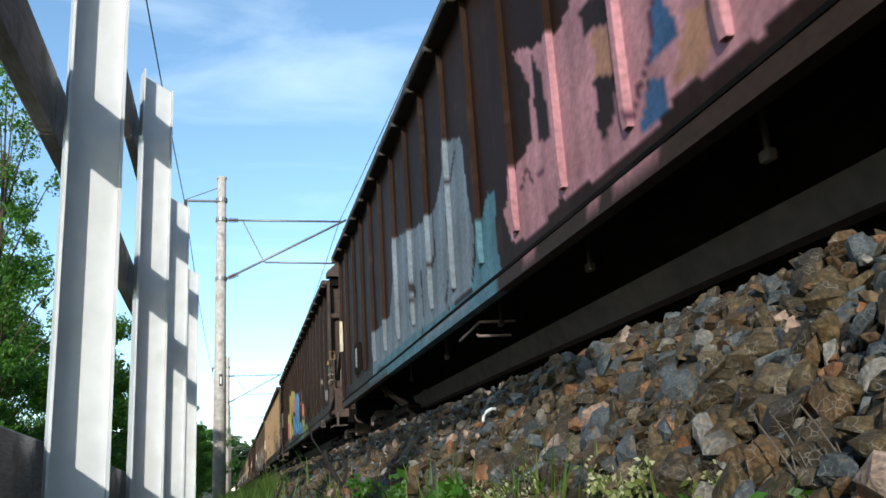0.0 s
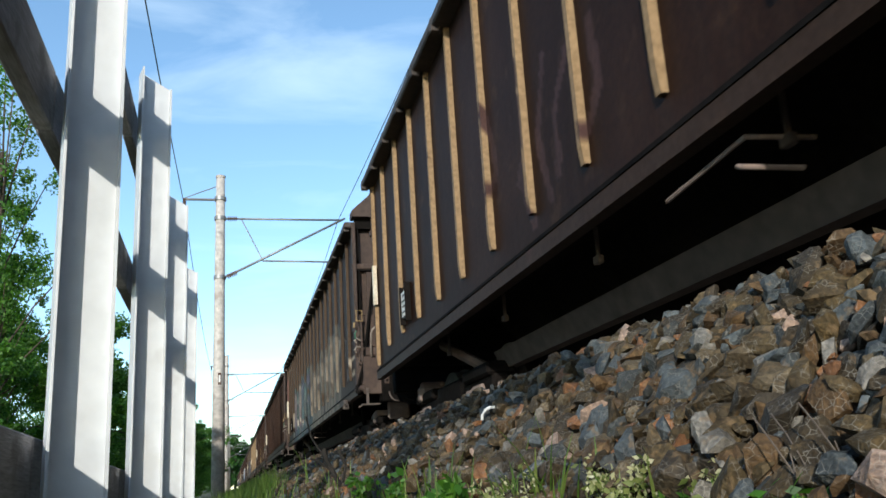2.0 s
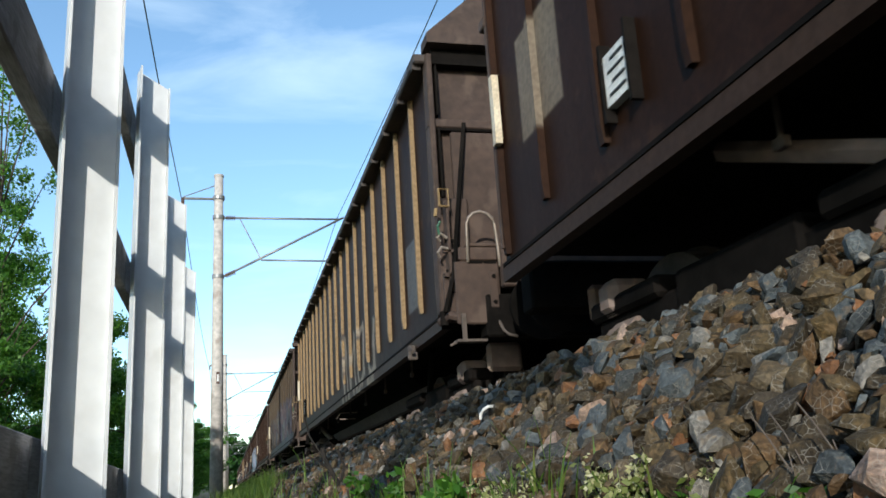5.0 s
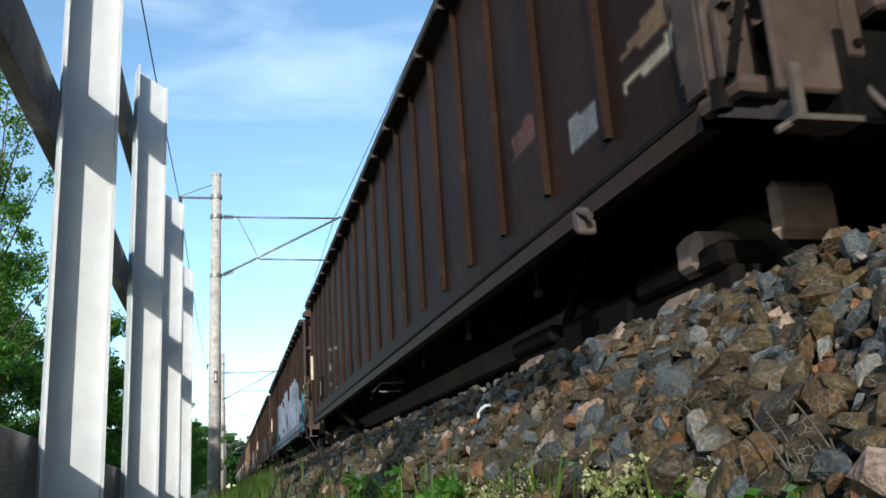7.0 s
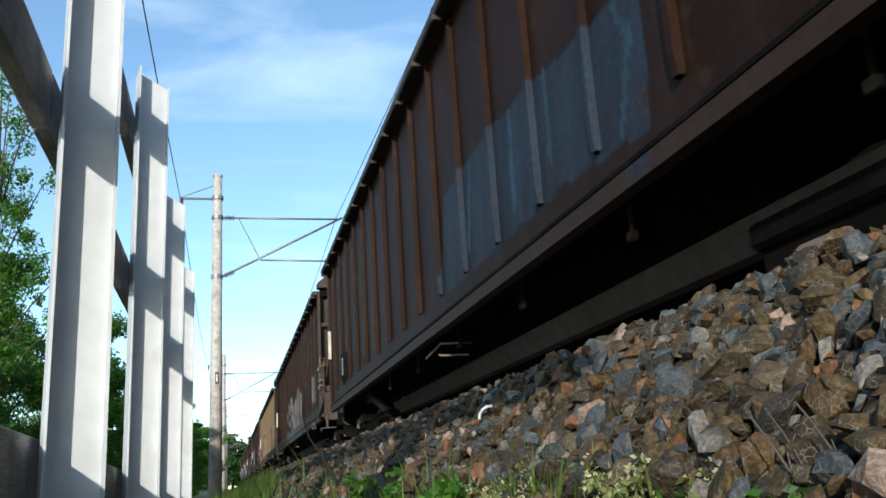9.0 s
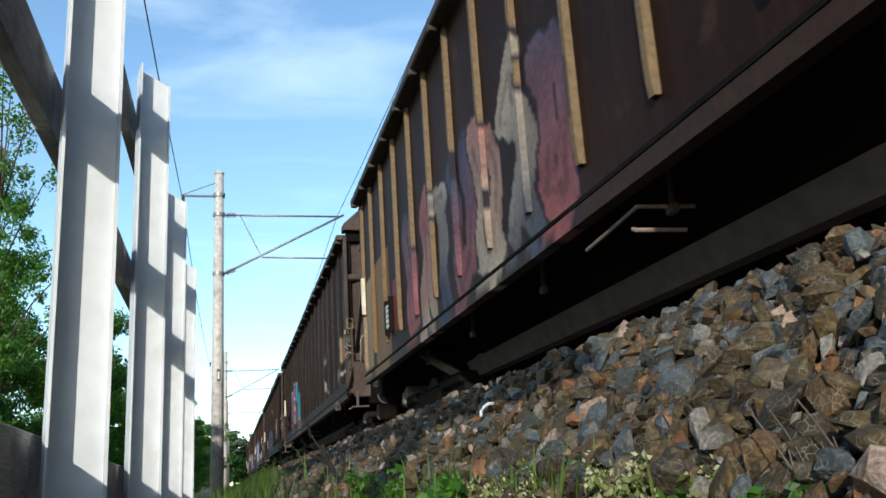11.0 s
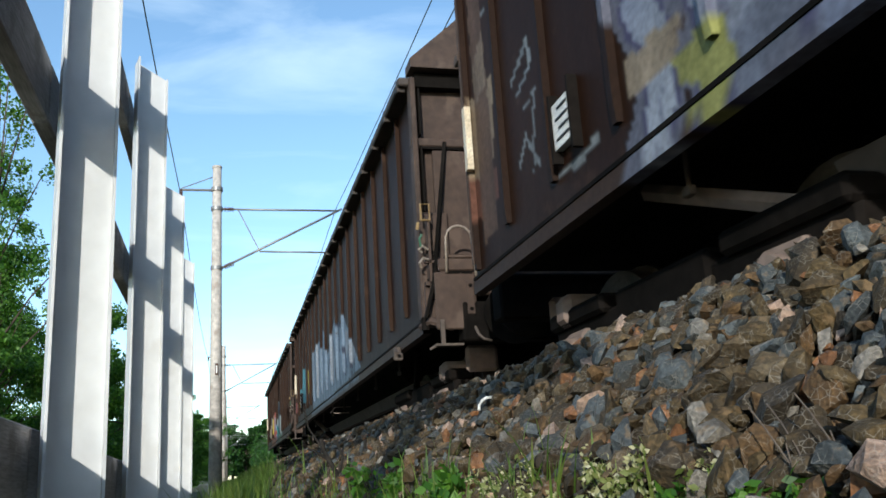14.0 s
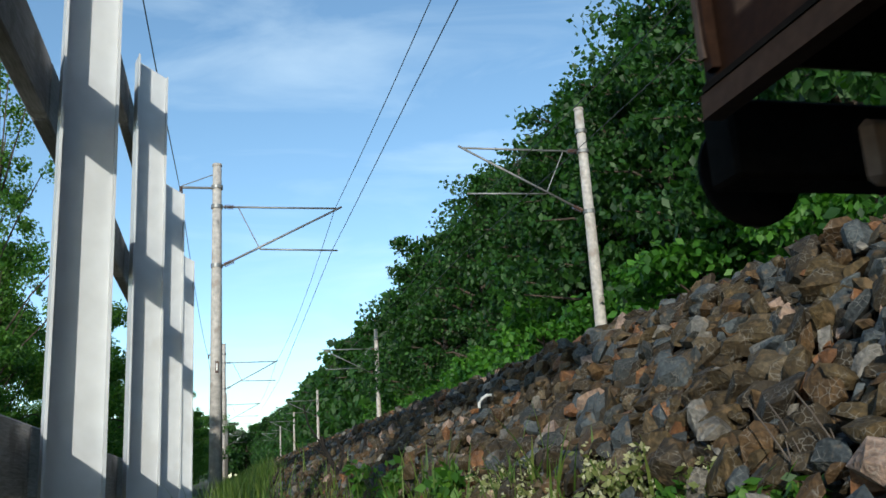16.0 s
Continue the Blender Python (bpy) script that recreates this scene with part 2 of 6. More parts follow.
def rod(bm, points, radius, sides=8, radius2=None):
    """A tube along points; radius2 is its radius at the end."""
    pts = [Vector(p) for p in points]
    rings = []
    for i, p in enumerate(pts):
        d = (pts[min(i + 1, len(pts) - 1)] - pts[max(i - 1, 0)]).normalized()
        up = Vector((0, 0, 1)) if abs(d.z) < 0.9 else Vector((0, 1, 0))
        a = d.cross(up).normalized()
        b = d.cross(a)
        r = radius if radius2 is None else radius + (radius2 - radius) * i / (len(pts) - 1)
        rings.append([bm.verts.new(p + (a * math.cos(k * math.tau / sides) + b * math.sin(k * math.tau / sides)) * r) for k in range(sides)])
    for r0, r1 in zip(rings, rings[1:]):
        for k in range(sides):
            bm.faces.new((r0[k], r0[(k + 1) % sides], r1[(k + 1) % sides], r1[k]))
    bm.faces.new(rings[0][::-1])
    bm.faces.new(rings[-1])
    return bm


def rods(*rows, sides=8):
    bm = bmesh.new()
    for pts, r in rows:
        rod(bm, pts, r, sides)
    return bm


def disc(bm, x0, x1, y, z, r, sides=20):
    """A wheel-like cylinder along x."""
    return rod(bm, [(x0, y, z), (x1, y, z)], r, sides)


def mesh_of(name, bm, material, smooth=False):
    bmesh.ops.recalc_face_normals(bm, faces=list(bm.faces))
    me = bpy.data.meshes.new(name)
    bm.to_mesh(me)
    bm.free()
    me.materials.append(material)
    if smooth:
        me.polygons.foreach_set("use_smooth", [True] * len(me.polygons))
    return me


def part(name, bm, material, parent=None, label="", smooth=False):
    """Links a bmesh as one mesh object, under a thing or a part if given."""
    ob = new(name, mesh_of(name, bm, material, smooth))
    ob.parent = parent
    return tagged(ob, label)


def thing(name, label, category, m=None, group="", kind=""):
    ob = new(name)
    ob.empty_display_size = 0.2
    if m:
        ob.matrix_basis = m
    return tagged(ob, label, category, group, kind)


def mesh_arrays(name, verts, faces, material, smooth=False):
    me = bpy.data.meshes.new(name)
    me.from_pydata(verts, [], faces)
    me.materials.append(material)
    if smooth:
        me.polygons.foreach_set("use_smooth", [True] * len(me.polygons))
    return me


# ---- ground, bank, track ----
def bank_profile(x):
    """Height of the ground across the track at x: path, bank of ballast, formation, hillside."""
    pts = [(-400, 1.0), (-14, 0.2), (-2.5, 0.05), (-0.2, 0.0), (0.36, 0.10), (0.47, 0.27), (0.81, 0.552), (0.95, 0.575), (1.15, 0.42), (1.5, 0.13), (2.0, 0.12),
           (8.6, 0.12), (9.6, -0.1), (10.6, 0.3), (17, 4.0), (30, 11.0), (60, 16), (400, 22)]
    return float(np.interp(x, [p[0] for p in pts], [p[1] for p in pts]))


def ground():
    xs = [-2500, -400, -60, -14, -6, -2.5, -1.2, -0.5, -0.2, 0.1, 0.36, 0.47, 0.60, 0.70, 0.81, 0.95, 1.15, 1.5, 2.0, 4.8, 8.6, 9.6, 10.6, 13, 17, 23, 30, 45, 60, 120, 400, 2500]
    ys = [-2500, -500, -100, -30, -8, -2, 0, 1, 2, 3, 4, 6, 8, 11, 15, 20, 26, 34, 45, 60, 80, 110, 150, 220, 400, 900, 2500]
    rng = random.Random(3)
    verts = []
    for y in ys:
        for x in xs:
            z = bank_profile(max(-400, min(400, x)))
            if x < -0.3 or x > 10:
                z += rng.uniform(-0.04, 0.06) * (1 + max(0, x - 12) * 0.1)
            if abs(x) < 60 and y > 120 and x < 0:
                z += (y - 120) * 0.02 * min(1, -x / 20)
            verts.append((x, y, z - 0.03))
    w = len(xs)
    faces = [(j * w + i, j * w + i + 1, (j + 1) * w + i + 1, (j + 1) * w + i) for j in range(len(ys) - 1) for i in range(w - 1)]
    me = mesh_arrays("ground", verts, faces, M_GROUND, True)
    me.materials.append(M_BANK)
    for k, p in enumerate(me.polygons):
        i = k % (w - 1)
        if 0.3 < (xs[i] + xs[i + 1]) / 2 < 9:
            p.material_index = 1
    return tagged(new("ground", me), "weedy soil with dark gravel under the tracks", "ground", kind="structure")


ground()


def rail(x):
    bm = bmesh.new()
    y0, y1 = -420, 420
    box(bm, x - 0.036, x + 0.036, y0, y1, RAIL_Z - 0.05, RAIL_Z)
    box(bm, x - 0.009, x + 0.009, y0, y1, RAIL_Z - 0.15, RAIL_Z - 0.05)
    box(bm, x - 0.07, x + 0.07, y0, y1, RAIL_Z - 0.172, RAIL_Z - 0.15)
    return tagged(part("rail", bm, M_RAILTOP), "rusty steel rail with a worn head on sleepers", "rail", "rails of the tracks", "structure")


for tx in (TRACK_X, TRACK2_X):
    for s in (-0.753, 0.753):
        rail(tx + s)


def sleepers():
    bm = bmesh.new()
    for tx in (TRACK_X, TRACK2_X):
        for i in range(-60, 200):
            box(bm, tx - 1.25, tx + 1.25, i * 0.6 - 0.13, i * 0.6 + 0.13, 0.04, RAIL_Z - 0.172)
    return tagged(part("sleepers", bm, M_SLEEPER), "grey concrete sleepers under the rails", "sleepers", kind="stuff")


sleepers()

# ---- fence of white posts and grey planks ----
def fence():
    f = thing("fence", "fence of white steel posts and weathered grey planks", "fence")
    width, deep = 0.150, 0.095
    for y in (0.62, 2.62, 4.60, 6.55, 8.55):
        top = 2.40 + (8.55 - y) * 0.02
        m = pose(-0.345, y, 0, 0, 0, 14)
        # one channel section: deep flange, web, short return
        ring = [(-width - 0.008, -deep), (-width, -deep), (-width, 0.0), (0.0, 0.0), (0.0, -0.03), (0.008, -0.03), (0.008, 0.05), (0.0, 0.05), (0.0, 0.008), (-width, 0.008), (-width, 0.05), (-width - 0.008, 0.05)]
        bm = bmesh.new()
        low = [bm.verts.new(m @ Vector((a, b, -0.05))) for a, b in ring]
        high = [bm.verts.new(m @ Vector((a, b, top - 0.52 * a + (1.3 * b if b < -0.1 else 0)))) for a, b in ring]
        for i in range(len(ring)):
            j = (i + 1) % len(ring)
            bm.faces.new((low[i], low[j], high[j], high[i]))
        bm.faces.new(high)
        bm.faces.new(low[::-1])
        part("post", bm, M_FENCE, f)
        cap = boxes((-width - 0.009, 0.009, -0.001, 0.051, top - 0.002, top + 0.006), bevel=0.002)
        for v in cap.verts:
            v.co.z -= 0.52 * v.co.x
        part("post_cap", cap, M_FENCE, f).matrix_basis = m
    for z0, z1 in ((0.16, 0.36), (1.27, 1.47), (2.12, 2.34)):
        for a, b in ((-1.4, 0.62), (0.62, 2.62), (2.62, 4.60), (4.60, 6.55), (6.55, 8.55)):
            tilt = pose(0, a, z0 + (8.55 - a) * 0.02, -math.degrees(0.02))
            part("plank", boxes((-0.585, -0.535, 0.005, b - a - 0.005, 0, z1 - z0), bevel=0.006), M_PLANK, f).matrix_basis = tilt
    return f


fence()


# ---- masts and wires of the overhead line ----
def mast(x, y, top, side, label, zb=-0.1):
    """A tapered round concrete mast with a hinged bracket towards its track; side is +1 or -1."""
    w = thing("catenary_mast", label, "mast", pose(x, y, zb), "masts of the overhead line")
    h = top - zb
    bm = bmesh.new()
    rod(bm, [(0, 0, 0), (0, 0, h * 0.5), (0, 0, h)], 0.17, 18, 0.115)
    part("pole", bm, M_CONC, w, smooth=True)
    bm = bmesh.new()
    rod(bm, [(0, 0, h), (0, 0, h + 0.06)], 0.13, 18)
    part("cap", bm, M_CONC, w)
    reach = side * (TRACK_X + 0.35)
    za, zb2, zr = h - 1.15, h - 2.78, h - 2.35
    part("top_tube", rods(([(side * 0.12, 0, za), (reach, 0, za)], 0.028)), M_STEEL, w, smooth=True)
    part("stay_tube", rods(([(side * 0.12, 0, zb2), (reach + side * 0.1, 0, za + 0.05)], 0.03)), M_STEEL, w, smooth=True)
    part("registration_tube", rods(([(side * 1.12, 0, zr + 0.03), (reach - side * 0.05, 0, zr)], 0.024)), M_STEEL, w, smooth=True)
    part("strut", rods(([(side * 0.55, 0, za), (side * 1.12, 0, zr + 0.03)], 0.014)), M_STEEL, w)
    for zz, dz, dx in ((za, 0, 1), (zb2, 0.42, 1)):
        bm = bmesh.new()
        for k in range(5):
            q = 0.2 + k * 0.05
            rod(bm, [(side * q, 0, zz + dz * (q - 0.12)), (side * (q + 0.025), 0, zz + dz * (q - 0.095))], 0.065, 12)
        part("insulator", bm, M_INSUL, w)
    for zz in (za, zb2, h - 0.6):
        bm = bmesh.new()
        rod(bm, [(0, 0, zz - 0.05), (0, 0, zz + 0.05)], 0.155, 16)
        part("clamp", bm, M_STEEL, w)
    return w


def feeder_arm(m, h):
    part("feeder_arm", rods(([(0, 0, h - 0.62), (-0.95, 0, h - 0.62)], 0.035)), M_STEEL, m)
    part("arm_stay", rods(([(0, 0, h - 0.2), (-0.92, 0, h - 0.58)], 0.014)), M_STEEL, m)
    part("feeder_insulator", rods(([(-0.93, 0, h - 0.6), (-0.93, 0, h - 0.85)], 0.045)), M_INSUL, m)
    part("mast_plate", boxes((-0.02, 0.06, -0.172, -0.155, 3.0, 3.3)), M_INSUL, m)
    part("lettering", boxes((0.0, 0.04, -0.177, -0.1725, 3.06, 3.24)), M_PLATE, m)


MAST_Y = (-10.4, 22.6, 55.6, 88.6, 122.0, 155.0)
for y in MAST_Y[1:]:
    mm = mast(-0.32, y, 8.5, 1, "weathered round concrete mast with a tubular bracket beside the fence")
    feeder_arm(mm, 8.6)
for y in (19.3, 52.4, 90.0, 124.0, 158.0):
    mast(8.9, y, 9.1 if y < 30 else 8.7, -1, "weathered round concrete mast with a tubular bracket below the wooded slope")


def wire(name, label, x, z, sag, radius, swing=0.0):
    bm = bmesh.new()
    pts = []
    for k, (a, b) in enumerate(zip(MAST_Y, MAST_Y[1:])):
        for i in range(8):
            t = i / 8
            s0, s1 = swing * (-1) ** k, swing * (-1) ** (k + 1)
            pts.append((x + s0 + (s1 - s0) * t, a + (b - a) * t, z - sag * 4 * t * (1 - t)))
    rod(bm, pts, radius, 6)
    return tagged(part(name, bm, M_WIRE, smooth=True), label, "wire", "wires of the overhead line")


for tx in (TRACK_X, TRACK2_X):
    wire("contact_wire", "dark copper contact wire strung over the track", tx, 6.14, 0.03, 0.009, 0.18)
    wire("messenger_wire", "dark messenger wire sagging between the masts", tx, 7.37, 0.45, 0.009, 0.05)
wire("feeder_wire", "dark feeder wire on the mast arms", -1.27, 7.80, 0.5, 0.011)

# ---- wagons ----
def grid_strip(us, vs, point):
    """Vertices and faces of a grid over us and vs; point(u, v) gives the place."""
    verts = [point(u, v) for u in us for v in vs]
    w = len(vs)
    faces = [(i * w + j, i * w + j + 1, (i + 1) * w + j + 1, (i + 1) * w + j) for i in range(len(us) - 1) for j in range(w - 1)]
    return verts, faces


def art_colours(me, art):
    """Writes the sprayed paint of a wagon into the colours of a mesh; art(y, z) gives rows of r, g, b, a."""
    n = len(me.vertices)
    co = np.empty(n * 3, np.float32)
    me.vertices.foreach_get("co", co)
    co = co.reshape(-1, 3)
    layer = me.color_attributes.new("paint", "FLOAT_COLOR", "POINT")
    layer.data.foreach_set("color", art(co[:, 1], co[:, 2]).astype(np.float32).ravel())


def side_mesh(art):
    ys = np.arange(0, BODY + 0.001, BODY / 430)
    zs = np.concatenate([np.linspace(SILL + 0.115, SILL + 1.40, 46), np.linspace(SILL + 1.44, TOP - 0.06, 18)])
    verts, faces = grid_strip(ys, zs, lambda y, z: (-HALF + 0.10, float(y), float(z)))
    k = len(verts)
    # the sheet's back, so that it has a thickness
    a, b, c, d = (0, len(zs) - 1, k - 1, k - len(zs))
    for i in (a, b, c, d):
        x, y, z = verts[i]
        verts.append((x + 0.02, y, z))
    faces += [(k, k + 3, k + 2, k + 1)]
    me = mesh_arrays("side_sheet", verts, faces, M_WAGON)
    art_colours(me, art)
    return me


def rib_mesh(y, art, wide=0.06, foot=0.26):
    """A pressed rib on the side: flat front, slanted flanks, a tapered foot."""
    zs = np.linspace(SILL + foot, TOP - 0.05, 44)
    outline = [(-HALF + 0.10, -wide), (-HALF + 0.064, -wide * 0.8), (-HALF + 0.064, wide * 0.8), (-HALF + 0.10, wide)]
    verts, faces = [], []
    for i, z in enumerate(zs):
        for x, dy in outline:
            t = min(1.0, 0.75 + i * 0.12)
            verts.append((-HALF + 0.10 + (x + HALF - 0.10) * t, y + dy, float(z)))
    for i in range(len(zs) - 1):
        for j in range(3):
            a = i * 4 + j
            faces.append((a, a + 1, a + 5, a + 4))
    k = (len(zs) - 1) * 4
    faces += [(k, k + 1, k + 2, k + 3), (0, 3, k + 3, k)]
    me = mesh_arrays("rib", verts, faces, M_WAGON)
    art_colours(me, art)
    return me


def lip_mesh(art):
    bm = bmesh.new()
    n = 200
    for i in range(n):
        y0, y1 = BODY * i / n, BODY * (i + 1) / n
        prof = [(-HALF + 0.10, SILL + 0.105), (-HALF + 0.09, SILL + 0.103), (-HALF + 0.09, SILL + 0.101), (-HALF + 0.072, SILL + 0.098), (-HALF + 0.072, SILL + 0.018), (-HALF + 0.14, SILL + 0.018)]
        for (xa, za), (xb, zb) in zip(prof, prof[1:]):
            bm.faces.new([bm.verts.new(p) for p in ((xa, y0, za), (xb, y0, zb), (xb, y1, zb), (xa, y1, za))])
    bmesh.ops.remove_doubles(bm, verts=list(bm.verts), dist=0.0005)
    me = mesh_of("sill_lip", bm, M_WAGON)
    art_colours(me, art)
    return me


def no_art(y, z):
    return np.zeros((len(y), 4))


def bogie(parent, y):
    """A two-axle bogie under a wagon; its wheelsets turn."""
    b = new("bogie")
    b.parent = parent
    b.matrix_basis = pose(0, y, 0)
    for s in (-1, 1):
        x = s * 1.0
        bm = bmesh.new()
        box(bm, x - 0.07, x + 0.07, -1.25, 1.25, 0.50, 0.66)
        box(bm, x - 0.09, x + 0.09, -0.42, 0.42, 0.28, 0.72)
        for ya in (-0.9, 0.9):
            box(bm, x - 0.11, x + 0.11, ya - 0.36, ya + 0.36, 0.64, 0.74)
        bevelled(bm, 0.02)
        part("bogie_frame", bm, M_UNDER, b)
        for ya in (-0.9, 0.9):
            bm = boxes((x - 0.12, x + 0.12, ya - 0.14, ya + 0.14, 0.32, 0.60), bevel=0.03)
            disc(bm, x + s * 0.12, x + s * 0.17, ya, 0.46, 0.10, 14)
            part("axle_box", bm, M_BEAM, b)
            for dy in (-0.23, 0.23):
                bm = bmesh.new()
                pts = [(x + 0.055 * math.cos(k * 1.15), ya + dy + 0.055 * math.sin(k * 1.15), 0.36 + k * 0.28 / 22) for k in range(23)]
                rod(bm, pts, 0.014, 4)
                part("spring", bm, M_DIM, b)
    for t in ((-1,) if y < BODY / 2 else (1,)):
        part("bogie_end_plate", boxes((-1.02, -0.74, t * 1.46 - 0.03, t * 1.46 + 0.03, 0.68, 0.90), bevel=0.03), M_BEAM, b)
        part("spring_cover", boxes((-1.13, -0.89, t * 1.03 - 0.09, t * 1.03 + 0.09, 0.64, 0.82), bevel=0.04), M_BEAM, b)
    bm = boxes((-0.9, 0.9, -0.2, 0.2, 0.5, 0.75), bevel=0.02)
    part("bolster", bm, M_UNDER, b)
    for ya in (-0.9, 0.9):
        bm = bmesh.new()
        disc(bm, -1.0, 1.0, 0, 0, 0.08, 12)
        for s in (-1, 1):
            disc(bm, s * 0.70, s * 0.83, 0, 0, 0.46, 28)
            disc(bm, s * 0.68, s * 0.71, 0, 0, 0.49, 28)
            disc(bm, s * 0.82, s * 0.88, 0, 0, 0.17, 16)
        w = part("wheelset", bm, M_WHEEL, b)
        w.matrix_basis = pose(0, ya, 0.46)
    return b


def wagon_base():
    """One bogie hopper wagon, leading end at y = 0, its sides still bare."""
    w = thing("hopper_wagon", "brown ribbed bogie hopper wagon, dusty and rust-streaked", "freight wagon", group="wagons of the freight train")
    me = side_mesh(no_art)
    ob = new("side_sheet", me)
    ob.parent = w
    part("far_side_sheet", boxes((HALF - 0.12, HALF - 0.08, 0, BODY, SILL + 0.1, TOP - 0.06)), M_END, w)
    lip = new("sill_lip", lip_mesh(no_art))
    lip.parent = w
    for k in range(BAYS + 1):
        y = min(max(BODY * k / BAYS, 0.07), BODY - 0.07)
        rib = new("rib", rib_mesh(y, no_art, 0.026, 0.16 if k in (0, BAYS) else 0.27))
        rib.parent = w
    # top rim, with a folded lip at every rib
    part("top_rim", boxes((-HALF - 0.03, -HALF + 0.13, -0.02, BODY + 0.02, TOP - 0.075, TOP), bevel=0.012), M_RIM, w)
    part("far_top_rim", boxes((HALF - 0.13, HALF + 0.02, -0.02, BODY + 0.02, TOP - 0.075, TOP), bevel=0.012), M_RIM, w)
    for k in range(BAYS + 1):
        y = min(max(BODY * k / BAYS, 0.07), BODY - 0.07)
        part("rim_bracket", boxes((-HALF - 0.033, -HALF + 0.04, y - 0.03, y + 0.03, TOP - 0.11, TOP - 0.004), bevel=0.006), M_RIM, w)
    # end walls: sheet, beams, brace
    for y0, s in ((0.0, 1), (BODY, -1)):
        part("end_wall", boxes((-HALF + 0.06, HALF - 0.06, y0 + min(0, s * 0.03) + s * 0.04, y0 + max(0, s * 0.03) + s * 0.04, SILL + 0.2, TOP - 0.03)), M_END, w)
        part("end_beam", boxes((-HALF + 0.05, HALF - 0.05, y0 + s * 0.04 - 0.05 - 0.03 * s, y0 + s * 0.04 + 0.05 - 0.03 * s, TOP - 0.62, TOP - 0.55), bevel=0.008), M_END, w)
        part("end_rim", boxes((-HALF + 0.1, HALF - 0.1, y0 + s * 0.04 - 0.06, y0 + s * 0.04 + 0.06, TOP - 0.07, TOP - 0.005), bevel=0.01), M_RIM, w)
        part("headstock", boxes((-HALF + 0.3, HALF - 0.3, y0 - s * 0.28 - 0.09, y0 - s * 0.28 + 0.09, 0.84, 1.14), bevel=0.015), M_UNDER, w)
        for bx in (-0.875, 0.875):
            bm = bmesh.new()
            rod(bm, [(bx, y0 - s * 0.33, 1.0), (bx, y0 - s * 0.50, 1.0)], 0.10, 14)
            rod(bm, [(bx, y0 - s * 0.50, 1.0), (bx, y0 - s * 0.575, 1.0)], 0.06, 12)
            rod(bm, [(bx, y0 - s * 0.575, 1.0), (bx, y0 - s * 0.60, 1.0)], 0.225, 24)
            part("buffer", bm, M_UNDER, w)
    # leading end: hipped hood, corner panel, cover plates, rails, step, brake handles
    xe = -HALF
    bm = bmesh.new()
    out = [(xe + 0.05, TOP + 0.03), (xe + 0.05, TOP + 0.11), (xe + 0.50, TOP + 0.52), (-xe - 0.50, TOP + 0.52), (-xe - 0.05, TOP + 0.11), (-xe - 0.05, TOP + 0.03)]
    ring_a = [bm.verts.new((x, -0.16, z)) for x, z in out]
    ring_b = [bm.verts.new((x, 0.05, z)) for x, z in out]
    for i in range(6):
        j = (i + 1) % 6
        bm.faces.new((ring_a[i], ring_a[j], ring_b[j], ring_b[i]))
    bm.faces.new(ring_a)
    bm.faces.new(ring_b[::-1])
    part("end_hood", bm, M_END, w, "dusty brown hipped hood over the end wall")
    # black strip drawn for the shade beneath the hood's overhang
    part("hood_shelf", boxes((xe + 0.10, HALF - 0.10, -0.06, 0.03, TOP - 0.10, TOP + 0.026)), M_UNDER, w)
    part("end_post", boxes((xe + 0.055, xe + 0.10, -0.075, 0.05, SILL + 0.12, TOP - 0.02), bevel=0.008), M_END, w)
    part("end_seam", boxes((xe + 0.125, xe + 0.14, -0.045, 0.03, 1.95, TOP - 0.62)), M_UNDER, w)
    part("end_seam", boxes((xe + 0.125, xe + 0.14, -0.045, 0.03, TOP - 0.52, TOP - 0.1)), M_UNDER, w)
    # solid black strip paints the shadow line below the end beam
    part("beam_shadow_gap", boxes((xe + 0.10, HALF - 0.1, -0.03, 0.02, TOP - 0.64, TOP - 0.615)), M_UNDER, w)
    part("end_corner_plate", boxes((xe + 0.06, xe + 0.30, -0.10, -0.06, SILL + 0.08, 1.92), bevel=0.008), M_END, w)
    # the box round the platform: front plate, its upper ledge, a plate bent out beyond it
    part("platform_plate", boxes((xe + 0.10, xe + 0.42, -0.36, -0.33, 0.93, 1.37), bevel=0.010), M_END, w)
    part("platform_plate", boxes((xe + 0.14, xe + 0.42, -0.34, -0.31, 1.385, 1.48), bevel=0.008), M_END, w)
    part("upper_plate", boxes((xe + 0.22, xe + 0.74, -0.05, -0.01, 1.58, TOP - 0.66), bevel=0.006), M_END, w)
    part("upper_ledge", boxes((xe + 0.20, xe + 0.56, -0.34, -0.02, 1.485, 1.51), bevel=0.006), M_END, w)
    part("side_wing", boxes((xe + 0.43, xe + 0.53, -0.42, -0.33, 1.18, 1.48), bevel=0.012), M_END, w)
    part("platform_floor", boxes((xe + 0.20, HALF - 0.2, -0.32, 0.05, 1.20, 1.24)), M_UNDER, w)
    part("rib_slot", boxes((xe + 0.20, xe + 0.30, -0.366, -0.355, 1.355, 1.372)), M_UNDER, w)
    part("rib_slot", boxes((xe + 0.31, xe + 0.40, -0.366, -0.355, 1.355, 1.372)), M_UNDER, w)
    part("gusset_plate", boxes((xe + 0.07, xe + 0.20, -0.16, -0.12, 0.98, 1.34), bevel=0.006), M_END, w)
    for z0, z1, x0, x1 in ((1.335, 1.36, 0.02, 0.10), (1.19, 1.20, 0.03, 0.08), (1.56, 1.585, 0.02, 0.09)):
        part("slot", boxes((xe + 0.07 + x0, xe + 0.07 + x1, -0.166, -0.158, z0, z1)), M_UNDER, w)
